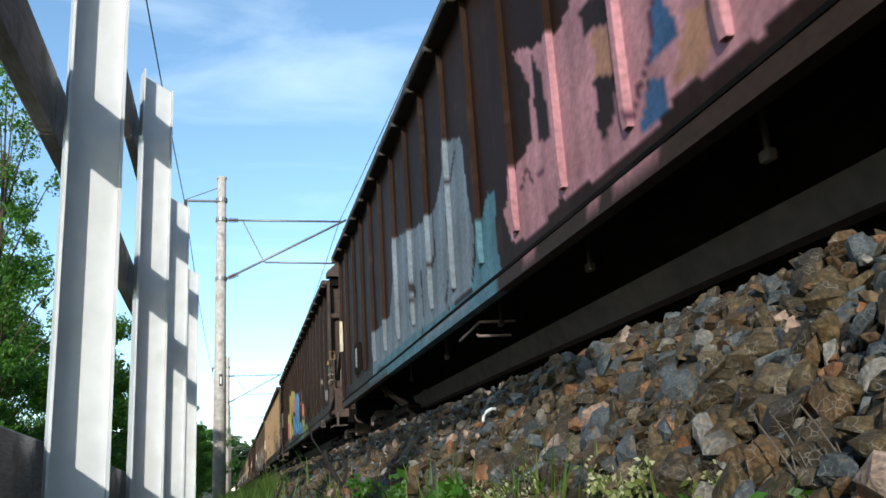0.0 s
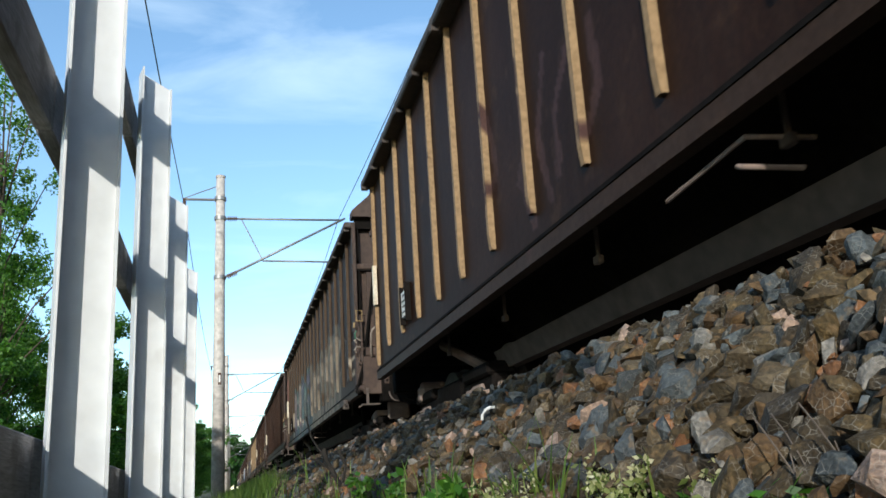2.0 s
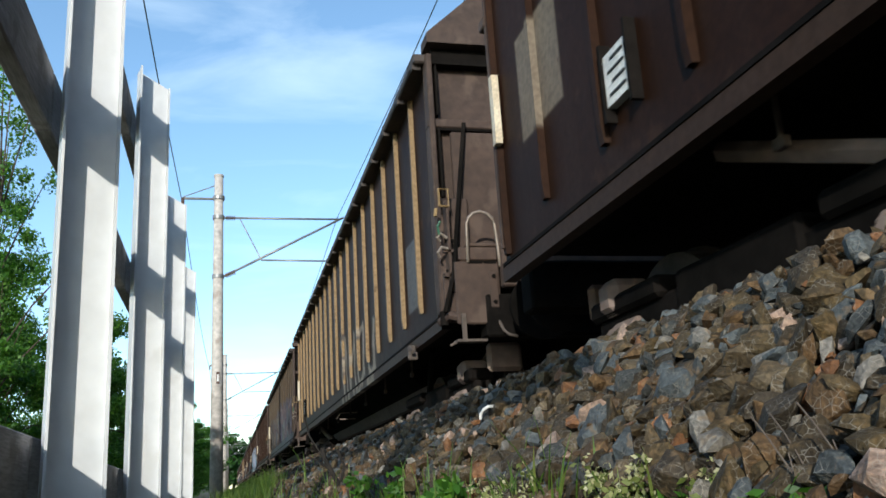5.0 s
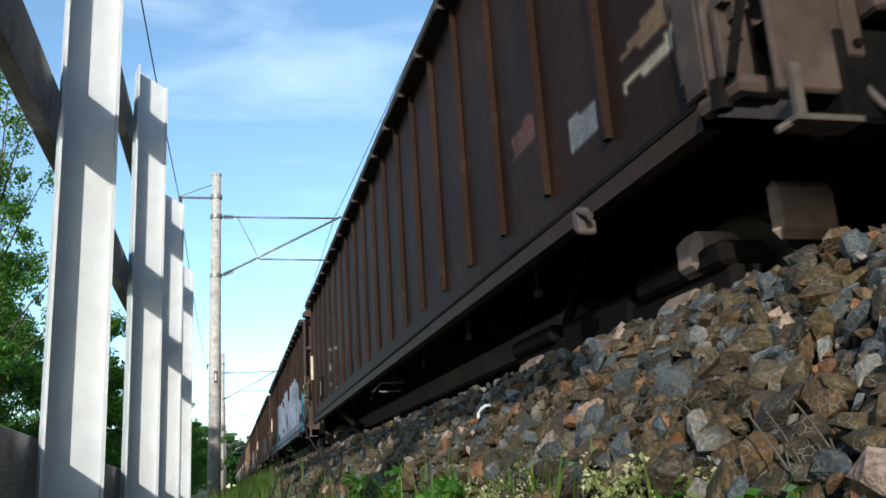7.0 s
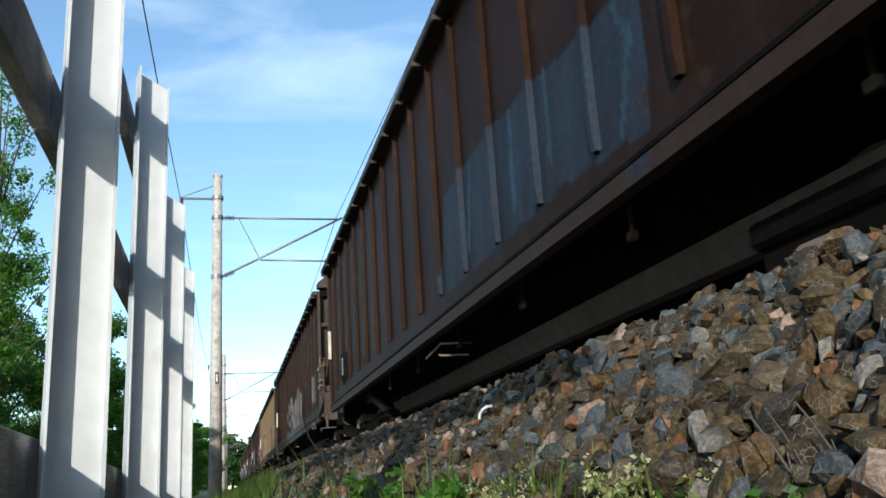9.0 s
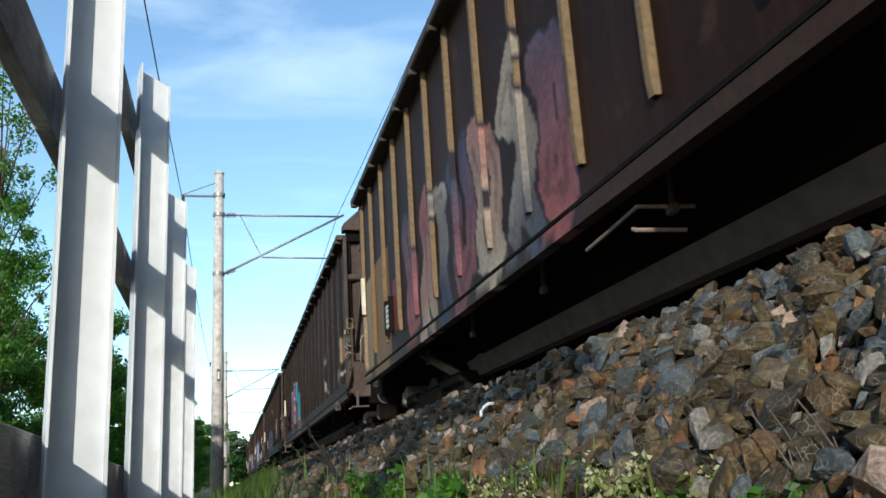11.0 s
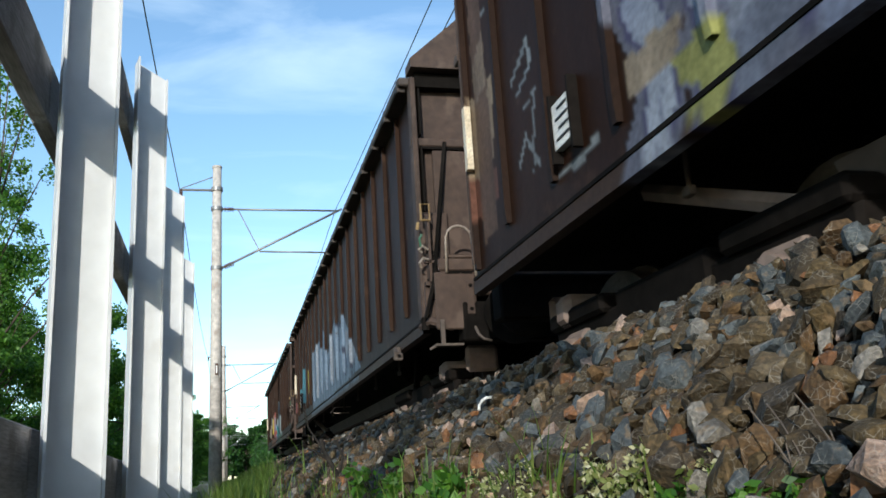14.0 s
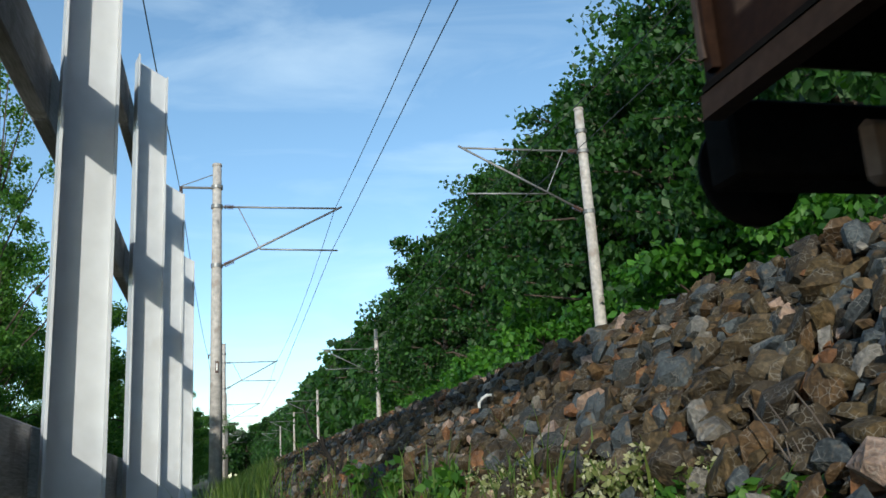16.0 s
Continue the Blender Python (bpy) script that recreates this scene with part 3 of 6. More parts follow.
    part("corner_foot", rods(([(xe + 0.06, -0.05, SILL + 0.06), (xe + 0.10, -0.20, SILL + 0.08), (xe + 0.24, -0.30, SILL + 0.02)], 0.035), sides=8), M_END, w)
    part("foot_joint", rods(([(xe + 0.06, -0.14, SILL + 0.02), (xe + 0.06, -0.14, SILL + 0.12)], 0.03), sides=8), M_UNDER, w)
    part("diagonal_brace", rods(([(xe + 0.05, -0.22, 1.04), (xe + 0.13, -0.22, 1.32), (xe + 0.20, -0.15, 1.75), (xe + 0.32, -0.08, TOP - 0.60)], 0.017), sides=6), M_UNDER, w)
    hoop = [(xe + 0.195, -0.37, 1.36), (xe + 0.205, -0.37, 1.64)]
    hoop += [(xe + 0.205 + 0.10 * (1 - math.cos(a)), -0.37, 1.64 + 0.09 * math.sin(a)) for a in (0.5, 1.05, 1.57, 2.1, 2.64, 3.14)] + [(xe + 0.42, -0.37, 1.46), (xe + 0.425, -0.37, 1.33)]
    part("handrail", rods((hoop, 0.011)), M_HANDLE, w, "worn grey hooped handrail", True)
    part("handle_bracket", boxes((xe + 0.105, xe + 0.125, -0.20, -0.10, 1.25, 1.86), (xe + 0.07, xe + 0.16, -0.20, -0.16, 1.30, 1.33), (xe + 0.07, xe + 0.16, -0.20, -0.16, 1.48, 1.50)), M_END, w)
    ring = [(xe + 0.055, -0.21, 1.82), (xe + 0.055, -0.21, 1.95), (xe + 0.125, -0.21, 1.95), (xe + 0.125, -0.21, 1.82), (xe + 0.055, -0.21, 1.82)]
    part("brake_lever", rods((ring, 0.010), sides=6), M_YELLOW, w, "faded yellow brake lever ring")
    part("valve_handle", rods(([(xe + 0.04, -0.22, 1.60), (xe + 0.03, -0.225, 1.66), (xe + 0.05, -0.22, 1.70)], 0.010), sides=6), M_GREEN, w, "green valve handle")
    part("valve_knob", rods(([(xe + 0.02, -0.21, 1.74), (xe + 0.03, -0.21, 1.80)], 0.014), sides=6), M_YELLOW, w)
    part("hook", rods(([(xe + 0.04, -0.20, 1.44), (xe + 0.02, -0.22, 1.47), (xe + 0.05, -0.22, 1.51), (xe + 0.10, -0.21, 1.50)], 0.011), sides=6), M_HANDLE, w)
    part("hook", rods(([(xe + 0.05, -0.20, 1.56), (xe + 0.02, -0.22, 1.58), (xe + 0.05, -0.22, 1.61), (xe + 0.10, -0.21, 1.58)], 0.010), sides=6), M_HANDLE, w)
    part("cover_plate", boxes((xe + 0.34, xe + 0.40, -0.375, -0.36, 1.04, 1.30), bevel=0.006), M_END, w)
    for bz in (1.08, 1.26):
        part("bolt", rods(([(xe + 0.37, -0.375, bz), (xe + 0.37, -0.388, bz)], 0.014), sides=8), M_UNDER, w)
    part("footstep", boxes((xe + 0.06, xe + 0.27, -0.46, -0.36, 0.795, 0.812), (xe + 0.12, xe + 0.15, -0.39, -0.37, 0.81, 1.0)), M_DIM, w)
    part("step_bracket", rods(([(xe + 0.02, -0.42, 0.775), (xe + 0.07, -0.42, 0.80)], 0.010), sides=6), M_DIM, w)
    part("brake_hose", rods(([(xe + 0.39, -0.36, 0.95), (xe + 0.41, -0.39, 0.88), (xe + 0.44, -0.41, 0.845), (xe + 0.50, -0.41, 0.83)], 0.011)), M_DIM, w, smooth=True)
    # trailing end: corner sheet, white lamp plate, hanging bracket
    part("marker_strip", boxes((xe + 0.045, xe + 0.085, BODY - 0.145, BODY - 0.09, 1.73, 2.15)), M_CREAM, w, "pale cream enamelled marker strip")
    for y0, y1 in ((1.74, 1.72), (1.51, 1.49)):
        part("plate_holder", boxes((xe + 0.05, xe + 0.10, BODY - y0, BODY - y1, 1.26, 1.60)), M_UNDER, w)
    part("data_plate", boxes((xe + 0.062, xe + 0.10, BODY - 1.72, BODY - 1.51, 1.32, 1.54)), M_PLATE, w, "white plate with unreadable lettering")
    for k in range(4):
        part("lettering", boxes((xe + 0.056, xe + 0.0615, BODY - 1.69, BODY - 1.55 - 0.03 * (k % 2), 1.355 + k * 0.048, 1.364 + k * 0.048)), M_INK, w)
    part("sill_bracket", boxes((xe + 0.01, xe + 0.07, 0.90, 0.96, SILL - 0.05, SILL + 0.05), (xe + 0.0, xe + 0.08, 0.87, 0.91, SILL - 0.075, SILL - 0.01), bevel=0.010), M_GIRDER, w)
    part("sill_bracket", rods(([(xe + 0.02, 0.80, SILL - 0.02), (xe + 0.02, 0.90, SILL + 0.03)], 0.016), sides=6), M_DIM, w)
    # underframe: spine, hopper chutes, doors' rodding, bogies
    # solid black strip stands in for the shaded groove above the lip
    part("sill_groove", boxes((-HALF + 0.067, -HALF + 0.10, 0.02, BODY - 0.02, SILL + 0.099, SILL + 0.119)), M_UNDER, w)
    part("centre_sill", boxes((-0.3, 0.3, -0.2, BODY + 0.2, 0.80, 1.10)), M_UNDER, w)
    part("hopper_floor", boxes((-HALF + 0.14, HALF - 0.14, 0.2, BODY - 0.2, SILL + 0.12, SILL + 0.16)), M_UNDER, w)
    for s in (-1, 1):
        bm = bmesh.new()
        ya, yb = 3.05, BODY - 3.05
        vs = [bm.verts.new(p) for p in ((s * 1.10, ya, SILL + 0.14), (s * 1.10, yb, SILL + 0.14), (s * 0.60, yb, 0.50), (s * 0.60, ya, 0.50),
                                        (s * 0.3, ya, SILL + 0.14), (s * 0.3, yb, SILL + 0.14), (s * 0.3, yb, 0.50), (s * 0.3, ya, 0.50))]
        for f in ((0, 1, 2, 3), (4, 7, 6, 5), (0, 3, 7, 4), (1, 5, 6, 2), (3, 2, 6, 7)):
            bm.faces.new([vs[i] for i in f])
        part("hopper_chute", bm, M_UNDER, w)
        bm = bmesh.new()
        ya, yb = 2.3, BODY - 2.75
        prof = [(1.00, 0.82), (0.945, 0.69), (0.86, 0.69), (0.86, 0.82)]
        near = [bm.verts.new((s * x, ya, z)) for x, z in prof]
        away = [bm.verts.new((s * x, yb, z)) for x, z in prof]
        for i in range(4):
            bm.faces.new((near[i], near[(i + 1) % 4], away[(i + 1) % 4], away[i]))
        bm.faces.new(near)
        bm.faces.new(away[::-1])
        # far beam takes the shade black, near one stays brown
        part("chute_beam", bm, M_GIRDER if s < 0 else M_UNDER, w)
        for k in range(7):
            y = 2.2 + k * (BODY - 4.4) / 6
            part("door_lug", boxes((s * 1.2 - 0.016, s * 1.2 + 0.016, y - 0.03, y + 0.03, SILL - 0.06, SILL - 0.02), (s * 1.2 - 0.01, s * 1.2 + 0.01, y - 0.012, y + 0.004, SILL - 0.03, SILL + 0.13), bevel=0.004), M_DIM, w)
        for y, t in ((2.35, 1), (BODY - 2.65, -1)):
            # light put into colour: rear strut pale as if lit, front strut shade black
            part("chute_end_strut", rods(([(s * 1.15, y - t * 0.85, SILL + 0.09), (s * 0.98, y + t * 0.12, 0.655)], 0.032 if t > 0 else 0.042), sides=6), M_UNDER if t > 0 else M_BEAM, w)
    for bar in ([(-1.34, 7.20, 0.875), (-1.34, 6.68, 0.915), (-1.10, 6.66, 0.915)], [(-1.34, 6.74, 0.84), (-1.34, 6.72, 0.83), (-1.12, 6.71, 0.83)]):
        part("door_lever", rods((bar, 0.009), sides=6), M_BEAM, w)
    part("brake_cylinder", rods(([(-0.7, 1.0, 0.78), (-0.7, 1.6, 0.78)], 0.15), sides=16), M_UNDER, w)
    bogie(w, 1.75)
    bogie(w, BODY - 1.65)
    return w


# ---- sprayed paint ----
def piece(y0, y1, z0, z1, fill, edge, halo=None, seed=0, letters=5, fat=0.15, skew=0.2, fade=0.9):
    return dict(y0=y0, y1=y1, z0=z0, z1=z1, fill=fill, edge=edge, halo=halo, seed=seed, letters=letters, fat=fat, skew=skew, fade=fade)


def seg_dist(y, z, a, b):
    d = np.array(b) - np.array(a)
    t = np.clip(((y - a[0]) * d[0] + (z - a[1]) * d[1]) / max(1e-6, d @ d), 0, 1)
    return np.hypot(y - a[0] - t * d[0], z - a[1] - t * d[1])


SHAPES = {k: [] for k in range(18)}


def fill(k, colour, alpha, *outline):
    """A filled patch of sprayed or rolled paint on wagon k; outline in metres along the side and above the rail."""
    SHAPES[k].append((colour, alpha, 0.0, outline))


def stroke(k, colour, alpha, width, *line):
    """A sprayed line on wagon k."""
    SHAPES[k].append((colour, alpha, width, line))


def inside_of(y, z, outline):
    """Which places lie within an outline."""
    odd = np.zeros(len(y), bool)
    for (ya, za), (yb, zb) in zip(outline, outline[1:] + outline[:1]):
        if za != zb:
            odd ^= ((za > z) != (zb > z)) & (y < (yb - ya) * (z - za) / (zb - za) + ya)
    return odd


SUNBLEACHED = 0.78      # sprayed paint dulled by coal dust
LETTER_STROKES = [
    [((.1, 0), (.3, 1)), ((.3, 1), (.9, 0)), ((.2, .4), (.7, .4))],
    [((.15, 0), (.15, 1)), ((.15, 1), (.85, .8)), ((.85, .8), (.15, .5)), ((.15, .5), (.9, 0))],
    [((.85, .95), (.15, .85)), ((.15, .85), (.2, .5)), ((.2, .5), (.85, .45)), ((.85, .45), (.8, .05)), ((.8, .05), (.1, 0))],
    [((.15, 1), (.15, 0)), ((.15, 0), (.9, .05)), ((.15, .5), (.7, .5)), ((.15, 1), (.85, .95))],
    [((.1, 0), (.15, 1)), ((.15, 1), (.85, 0)), ((.85, 0), (.9, 1))],
    [((.15, .9), (.1, .1)), ((.1, .1), (.85, .0)), ((.85, 0), (.9, .95))],
    [((.1, 1), (.9, .95)), ((.5, .95), (.5, 0))],
    [((.2, .1), (.15, .9)), ((.15, .9), (.8, 1)), ((.8, 1), (.9, .1)), ((.9, .1), (.2, .1))],
]


def art_of(k, pieces, patches, seed, tint=None):
    """A function of place on a wagon's side: letters of fat strokes with a rim and a cloud behind them, patches of flat paint."""
    def art(y, z):
        out = np.zeros((len(y), 4))
        y, z = np.asarray(y), np.asarray(z)
        ky, kz = y + 0.05 * np.sin(z * 9 + seed) + 0.03 * np.sin(y * 7), z + 0.05 * np.sin(y * 6.3 + seed) + 0.03 * np.sin(z * 11 + y * 3)
        if tint:
            out[:, :3], out[:, 3] = tint[:3], tint[3]
        for (py, pz, wy, hz, colour, alpha) in patches:
            r = np.maximum(np.abs(y - py) / (wy / 2), np.abs(z - pz) / (hz / 2))
            m = r < 1
            out[m, :3], out[m, 3] = colour, alpha
        for q in pieces:
            rng = random.Random(q["seed"] * 31 + 7)
            count = q["letters"] if q["fat"] < 0.06 else round(q["letters"] * 1.35)
            L, H = q["y1"] - q["y0"], q["z1"] - q["z0"]
            w = L / count
            fat = min(q["fat"], w * 0.21, H * 0.16)
            rim = max(0.022, fat * 0.26)
            inside = np.where((y > q["y0"] - 0.6) & (y < q["y1"] + 0.6))[0]
            if not len(inside):
                continue
            yy, zz = ky[inside], kz[inside]
            cols = out[inside]
            spans = []
            for n in range(count):
                c = q["y0"] + w * (n + 0.5)
                tall = H * rng.uniform(0.82, 1.0) - 2 * fat
                base = q["z0"] + fat + rng.uniform(0, 0.06) * H
                lean = q["skew"] * rng.uniform(0.5, 1.3)

                def P(u, v):
                    return (c + (u - 0.5) * w * 0.72 + lean * (v - 0.5) * w, base + v * tall)
                strokes = rng.choice(LETTER_STROKES)
                d = np.full(len(yy), 9.0)
                for (au, av), (bu, bv) in strokes:
                    a, b = P(au + rng.uniform(-.06, .06), av), P(bu + rng.uniform(-.06, .06), bv)
                    d = np.minimum(d, seg_dist(yy, zz, a, b) + 0.012 * np.sin(yy * 23 + zz * 17))
                spans.append(d)
            if q["halo"]:
                near = np.min(spans, axis=0)
                m = near < fat * 2.0 + 0.04 * np.sin(yy * 5 + zz * 8)
                cols[m] = (*q["halo"], q["fade"])
            fills = np.array(q["fill"])
            for n, d in enumerate(spans):
                m = d < fat + rim
                cols[m] = (*q["edge"], q["fade"])
                m = d < fat
                f0, f1 = fills[n % len(fills)], fills[(n + 1) % len(fills)]
                t = np.clip((zz - q["z0"]) / H + 0.18 * np.sin(yy * 4 + n), 0, 1)[:, None]
                fc = f0 * (1 - t) + f1 * t
                fc = fc * (1 + 0.22 * np.sin(zz * 13 + yy * 5 + n)[:, None] * (d / fat)[:, None])
                cols[m, :3], cols[m, 3] = fc[m], q["fade"]
                m = (d < fat * 0.2) & (np.sin(zz * 6 + n * 2) > 0.2)
                cols[m, :3] = cols[m, :3] * 0.55 + np.array(q["edge"]) * 0.45
            out[inside] = cols
        wy, wz = y + 0.005 * np.sin(z * 31 + seed) + 0.003 * np.sin(y * 47), z + 0.006 * np.sin(y * 21 + seed)
        for i, (colour, alpha, width, line) in enumerate(SHAPES[k]):
            if width:
                d = np.min([seg_dist(wy, wz, a, b) for a, b in zip(line, line[1:])], axis=0)
                m = d < width / 2 * (1 + 0.2 * np.sin(y * 9 + z * 13 + i))
            else:
                m = inside_of(wy, wz, line)
            # uneven cover: drips and roller marks run down the sheet
            cover = 1 + 0.13 * np.sin(y * 17 + i * 2.1 + np.sin(z * 4)) + 0.08 * np.sin(y * 43 + z * 2 + i) + 0.07 * np.sin(z * 9 + i)
            out[m, :3], out[m, 3] = np.array(colour) * cover[m, None], alpha
        out[:, :3] *= SUNBLEACHED
        return out
    return art


WHITE, SILVER, BLACK = (0.62, 0.62, 0.62), (0.40, 0.44, 0.50), (0.03, 0.03, 0.04)
PINK, SKY, BLUE = (0.55, 0.27, 0.30), (0.22, 0.42, 0.55), (0.05, 0.18, 0.40)
GREEN, LIME, YELLOW = (0.10, 0.30, 0.16), (0.32, 0.42, 0.12), (0.60, 0.48, 0.10)
RED, ORANGE, TEAL = (0.48, 0.07, 0.06), (0.62, 0.22, 0.09), (0.05, 0.40, 0.45)
VIOLET, CREAM, GREY = (0.16, 0.10, 0.28), (0.50, 0.42, 0.32), (0.24, 0.25, 0.26)

SPRAYED = {k: ([], []) for k in range(18)}
B, T = SILL + 0.03, SILL + 1.12     # usual lower and upper reach of the sprayed letters
DULL, DARKBLUE, RUSTRED = (0.16, 0.15, 0.14), (0.06, 0.08, 0.13), (0.20, 0.05, 0.04)
SPRAYED[0] = ([], [])
SPRAYED[1] = ([], [])
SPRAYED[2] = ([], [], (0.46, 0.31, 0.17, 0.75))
SPRAYED[3] = ([piece(1.8, 6.6, B, T + 0.05, [(0.22, 0.19, 0.15), (0.30, 0.25, 0.19)], (0.09, 0.08, 0.07), (0.13, 0.12, 0.10), 9, 6, 0.14, fade=0.75),
               piece(6.5, 10.9, B, T + 0.15, [(0.07, 0.13, 0.13), (0.10, 0.10, 0.14), (0.28, 0.24, 0.2)], (0.05, 0.06, 0.08), (0.07, 0.10, 0.10), 10, 6, 0.15, fade=0.85),
               piece(7.0, 10.4, B + 0.2, T, [(0.40, 0.36, 0.30)], (0.16, 0.12, 0.11), None, 11, 5, 0.035)],
              [(11.3, 1.5, 0.5, 0.35, CREAM, 0.6), (11.4, 1.2, 0.4, 0.2, CREAM, 0.6), (13.0, 1.6, 0.5, 0.6, CREAM, 0.6), (13.1, 2.3, 0.5, 0.9, (0.25, 0.13, 0.11), 0.5)], (0.12, 0.085, 0.055, 0.5))
SPRAYED[4] = ([], [])
SPRAYED[5] = ([piece(5.2, 7.4, B + 0.2, T - 0.1, [(0.34, 0.24, 0.10)], (0.3, 0.2, 0.1), None, 12, 3, 0.03)], [(1.2, 1.4, 0.3, 0.3, GREY, 0.6), (3.0, 1.45, 0.5, 0.3, CREAM, 0.5), (12.6, 1.9, 0.6, 0.6, CREAM, 0.4)])
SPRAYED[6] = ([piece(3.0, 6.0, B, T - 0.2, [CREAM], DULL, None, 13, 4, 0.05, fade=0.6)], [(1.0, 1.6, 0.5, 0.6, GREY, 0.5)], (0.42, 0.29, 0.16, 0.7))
SPRAYED[7] = ([piece(1.2, 7.0, B, T + 0.2, [DARKBLUE, (0.13, 0.12, 0.15), (0.10, 0.15, 0.16)], (0.16, 0.14, 0.16), (0.10, 0.10, 0.12), 14, 6, 0.16, fade=0.55),
               piece(7.0, 12.4, B, T + 0.05, [(0.12, 0.14, 0.14), (0.17, 0.15, 0.12), (0.10, 0.13, 0.17)], (0.08, 0.08, 0.10), (0.13, 0.13, 0.13), 15, 6, 0.17, fade=0.5)],
              [(11.9, 1.5, 0.4, 0.9, (0.26, 0.24, 0.2), 0.7), (13.0, 1.5, 0.5, 0.7, CREAM, 0.6), (10.6, 1.4, 0.3, 0.9, (0.3, 0.29, 0.06), 0.7)], (0.14, 0.11, 0.075, 0.5))
SPRAYED[8] = ([], [])
SPRAYED[9] = ([], [])
SPRAYED[10] = ([], [])
SPRAYED[11] = ([piece(4.0, 9.0, B, T, [DULL, GREY], BLACK, None, 21, 6, 0.14, fade=0.7)], [(1.2, 1.6, 0.5, 0.5, GREY, 0.5)])
SPRAYED[12] = ([piece(7.0, 11.0, B, T + 0.1, [(0.35, 0.12, 0.12), DARKBLUE, CREAM], BLACK, None, 22, 5, 0.18, fade=0.8)],
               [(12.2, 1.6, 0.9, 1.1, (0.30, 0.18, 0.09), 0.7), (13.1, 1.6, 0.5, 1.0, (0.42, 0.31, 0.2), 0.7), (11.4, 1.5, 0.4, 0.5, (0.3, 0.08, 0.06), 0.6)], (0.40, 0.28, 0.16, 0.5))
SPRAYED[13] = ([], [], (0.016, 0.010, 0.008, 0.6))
SPRAYED[14] = ([piece(5.8, 9.1, B + 0.05, T - 0.15, [(0.045, 0.12, 0.25), (0.06, 0.15, 0.30)], (0.03, 0.06, 0.12), None, 27, 4, 0.22, fade=0.38)], [], (0.016, 0.010, 0.008, 0.6))
SPRAYED[15] = ([piece(6.9, 11.2, B, T + 0.1, [(0.26, 0.29, 0.38), SILVER, (0.20, 0.24, 0.36)], (0.08, 0.08, 0.16), (0.14, 0.15, 0.2), 29, 6, 0.16),
                piece(1.6, 3.0, 1.2, 2.2, [SILVER], SILVER, None, 30, 2, 0.03), piece(3.4, 6.2, B + 0.1, T + 0.1, [(0.3, 0.3, 0.3)], (0.3, 0.3, 0.3), None, 31, 4, 0.035)], [], (0.016, 0.010, 0.008, 0.6))
SPRAYED[16] = ([], [])
SPRAYED[17] = ([], [])

fill(0, PINK, 0.92, (5.47, 2.22), (5.17, 2.08), (4.79, 1.98), (4.63, 2.03), (4.47, 2.11), (3.18, 1.26), (3.16, 1.14), (3.50, 1.15), (3.84, 1.19), (4.03, 1.13), (4.32, 1.13), (4.60, 1.14), (4.93, 1.17), (5.42, 1.12), (5.74, 1.18), (5.84, 1.40), (5.59, 1.56), (5.29, 1.61), (5.26, 1.91))
fill(0, (0.03, 0.02, 0.018), 0.9, (5.18, 2.06), (5.06, 1.85), (5.02, 1.52), (5.18, 1.56), (5.20, 1.79))
fill(0, (0.03, 0.02, 0.018), 0.9, (4.49, 1.56), (4.30, 1.50), (4.32, 1.33), (4.49, 1.24))
fill(0, (0.03, 0.02, 0.018), 0.9, (4.58, 1.95), (4.26, 1.86), (4.25, 1.71), (4.52, 1.80))
fill(0, (0.06, 0.13, 0.26), 0.9, (4.04, 1.34), (3.94, 1.31), (3.92, 1.15), (4.14, 1.15))
fill(0, (0.06, 0.13, 0.26), 0.9, (3.95, 1.59), (3.86, 1.61), (3.79, 1.39), (4.00, 1.39))
fill(0, (0.58, 0.30, 0.20), 0.8, (4.47, 1.77), (4.28, 1.70), (4.28, 1.48), (4.46, 1.56))
fill(0, (0.58, 0.30, 0.20), 0.7, (3.72, 1.43), (3.56, 1.42), (3.65, 1.19), (3.88, 1.21))
stroke(0, (0.12, 0.05, 0.09), 0.8, 0.025, (3.94, 1.61), (4.00, 1.41), (4.24, 1.22))
stroke(0, (0.12, 0.05, 0.09), 0.8, 0.02, (5.53, 1.41), (5.41, 1.50), (5.31, 1.37), (5.17, 1.41))
fill(0, (0.25, 0.30, 0.35), 0.8, (9.09, 2.19), (8.08, 2.00), (7.46, 1.94), (6.99, 2.31), (6.61, 2.19), (6.56, 1.81), (6.45, 1.42), (6.59, 1.12), (7.13, 1.12), (8.31, 1.08), (9.35, 1.15), (10.76, 1.06), (10.65, 1.54), (9.57, 1.52))
fill(0, (0.12, 0.25, 0.31), 0.9, (6.49, 1.25), (6.31, 1.46), (6.11, 1.61), (5.96, 1.58), (5.99, 1.26), (5.94, 1.04), (6.60, 1.09))
fill(0, (0.12, 0.25, 0.31), 0.8, (10.95, 1.14), (8.78, 1.16), (6.67, 1.10), (5.94, 1.04), (9.37, 1.04))
stroke(0, (0.035, 0.032, 0.04), 0.85, 0.045, (8.61, 1.84), (8.33, 1.47), (8.61, 1.33))
stroke(0, (0.035, 0.032, 0.04), 0.85, 0.045, (7.56, 1.93), (7.54, 1.61), (7.88, 1.46))
stroke(0, (0.035, 0.032, 0.04), 0.85, 0.045, (6.78, 2.14), (7.10, 1.91), (7.01, 1.59), (7.28, 1.20))
stroke(0, (0.035, 0.032, 0.04), 0.85, 0.045, (8.07, 1.60), (8.05, 1.22))
fill(1, (0.40, 0.33, 0.10), 0.9, (10.21, 2.25), (9.43, 2.40), (8.56, 2.33), (8.26, 2.21), (8.59, 1.24), (9.62, 1.20), (10.49, 1.11), (10.62, 1.72))
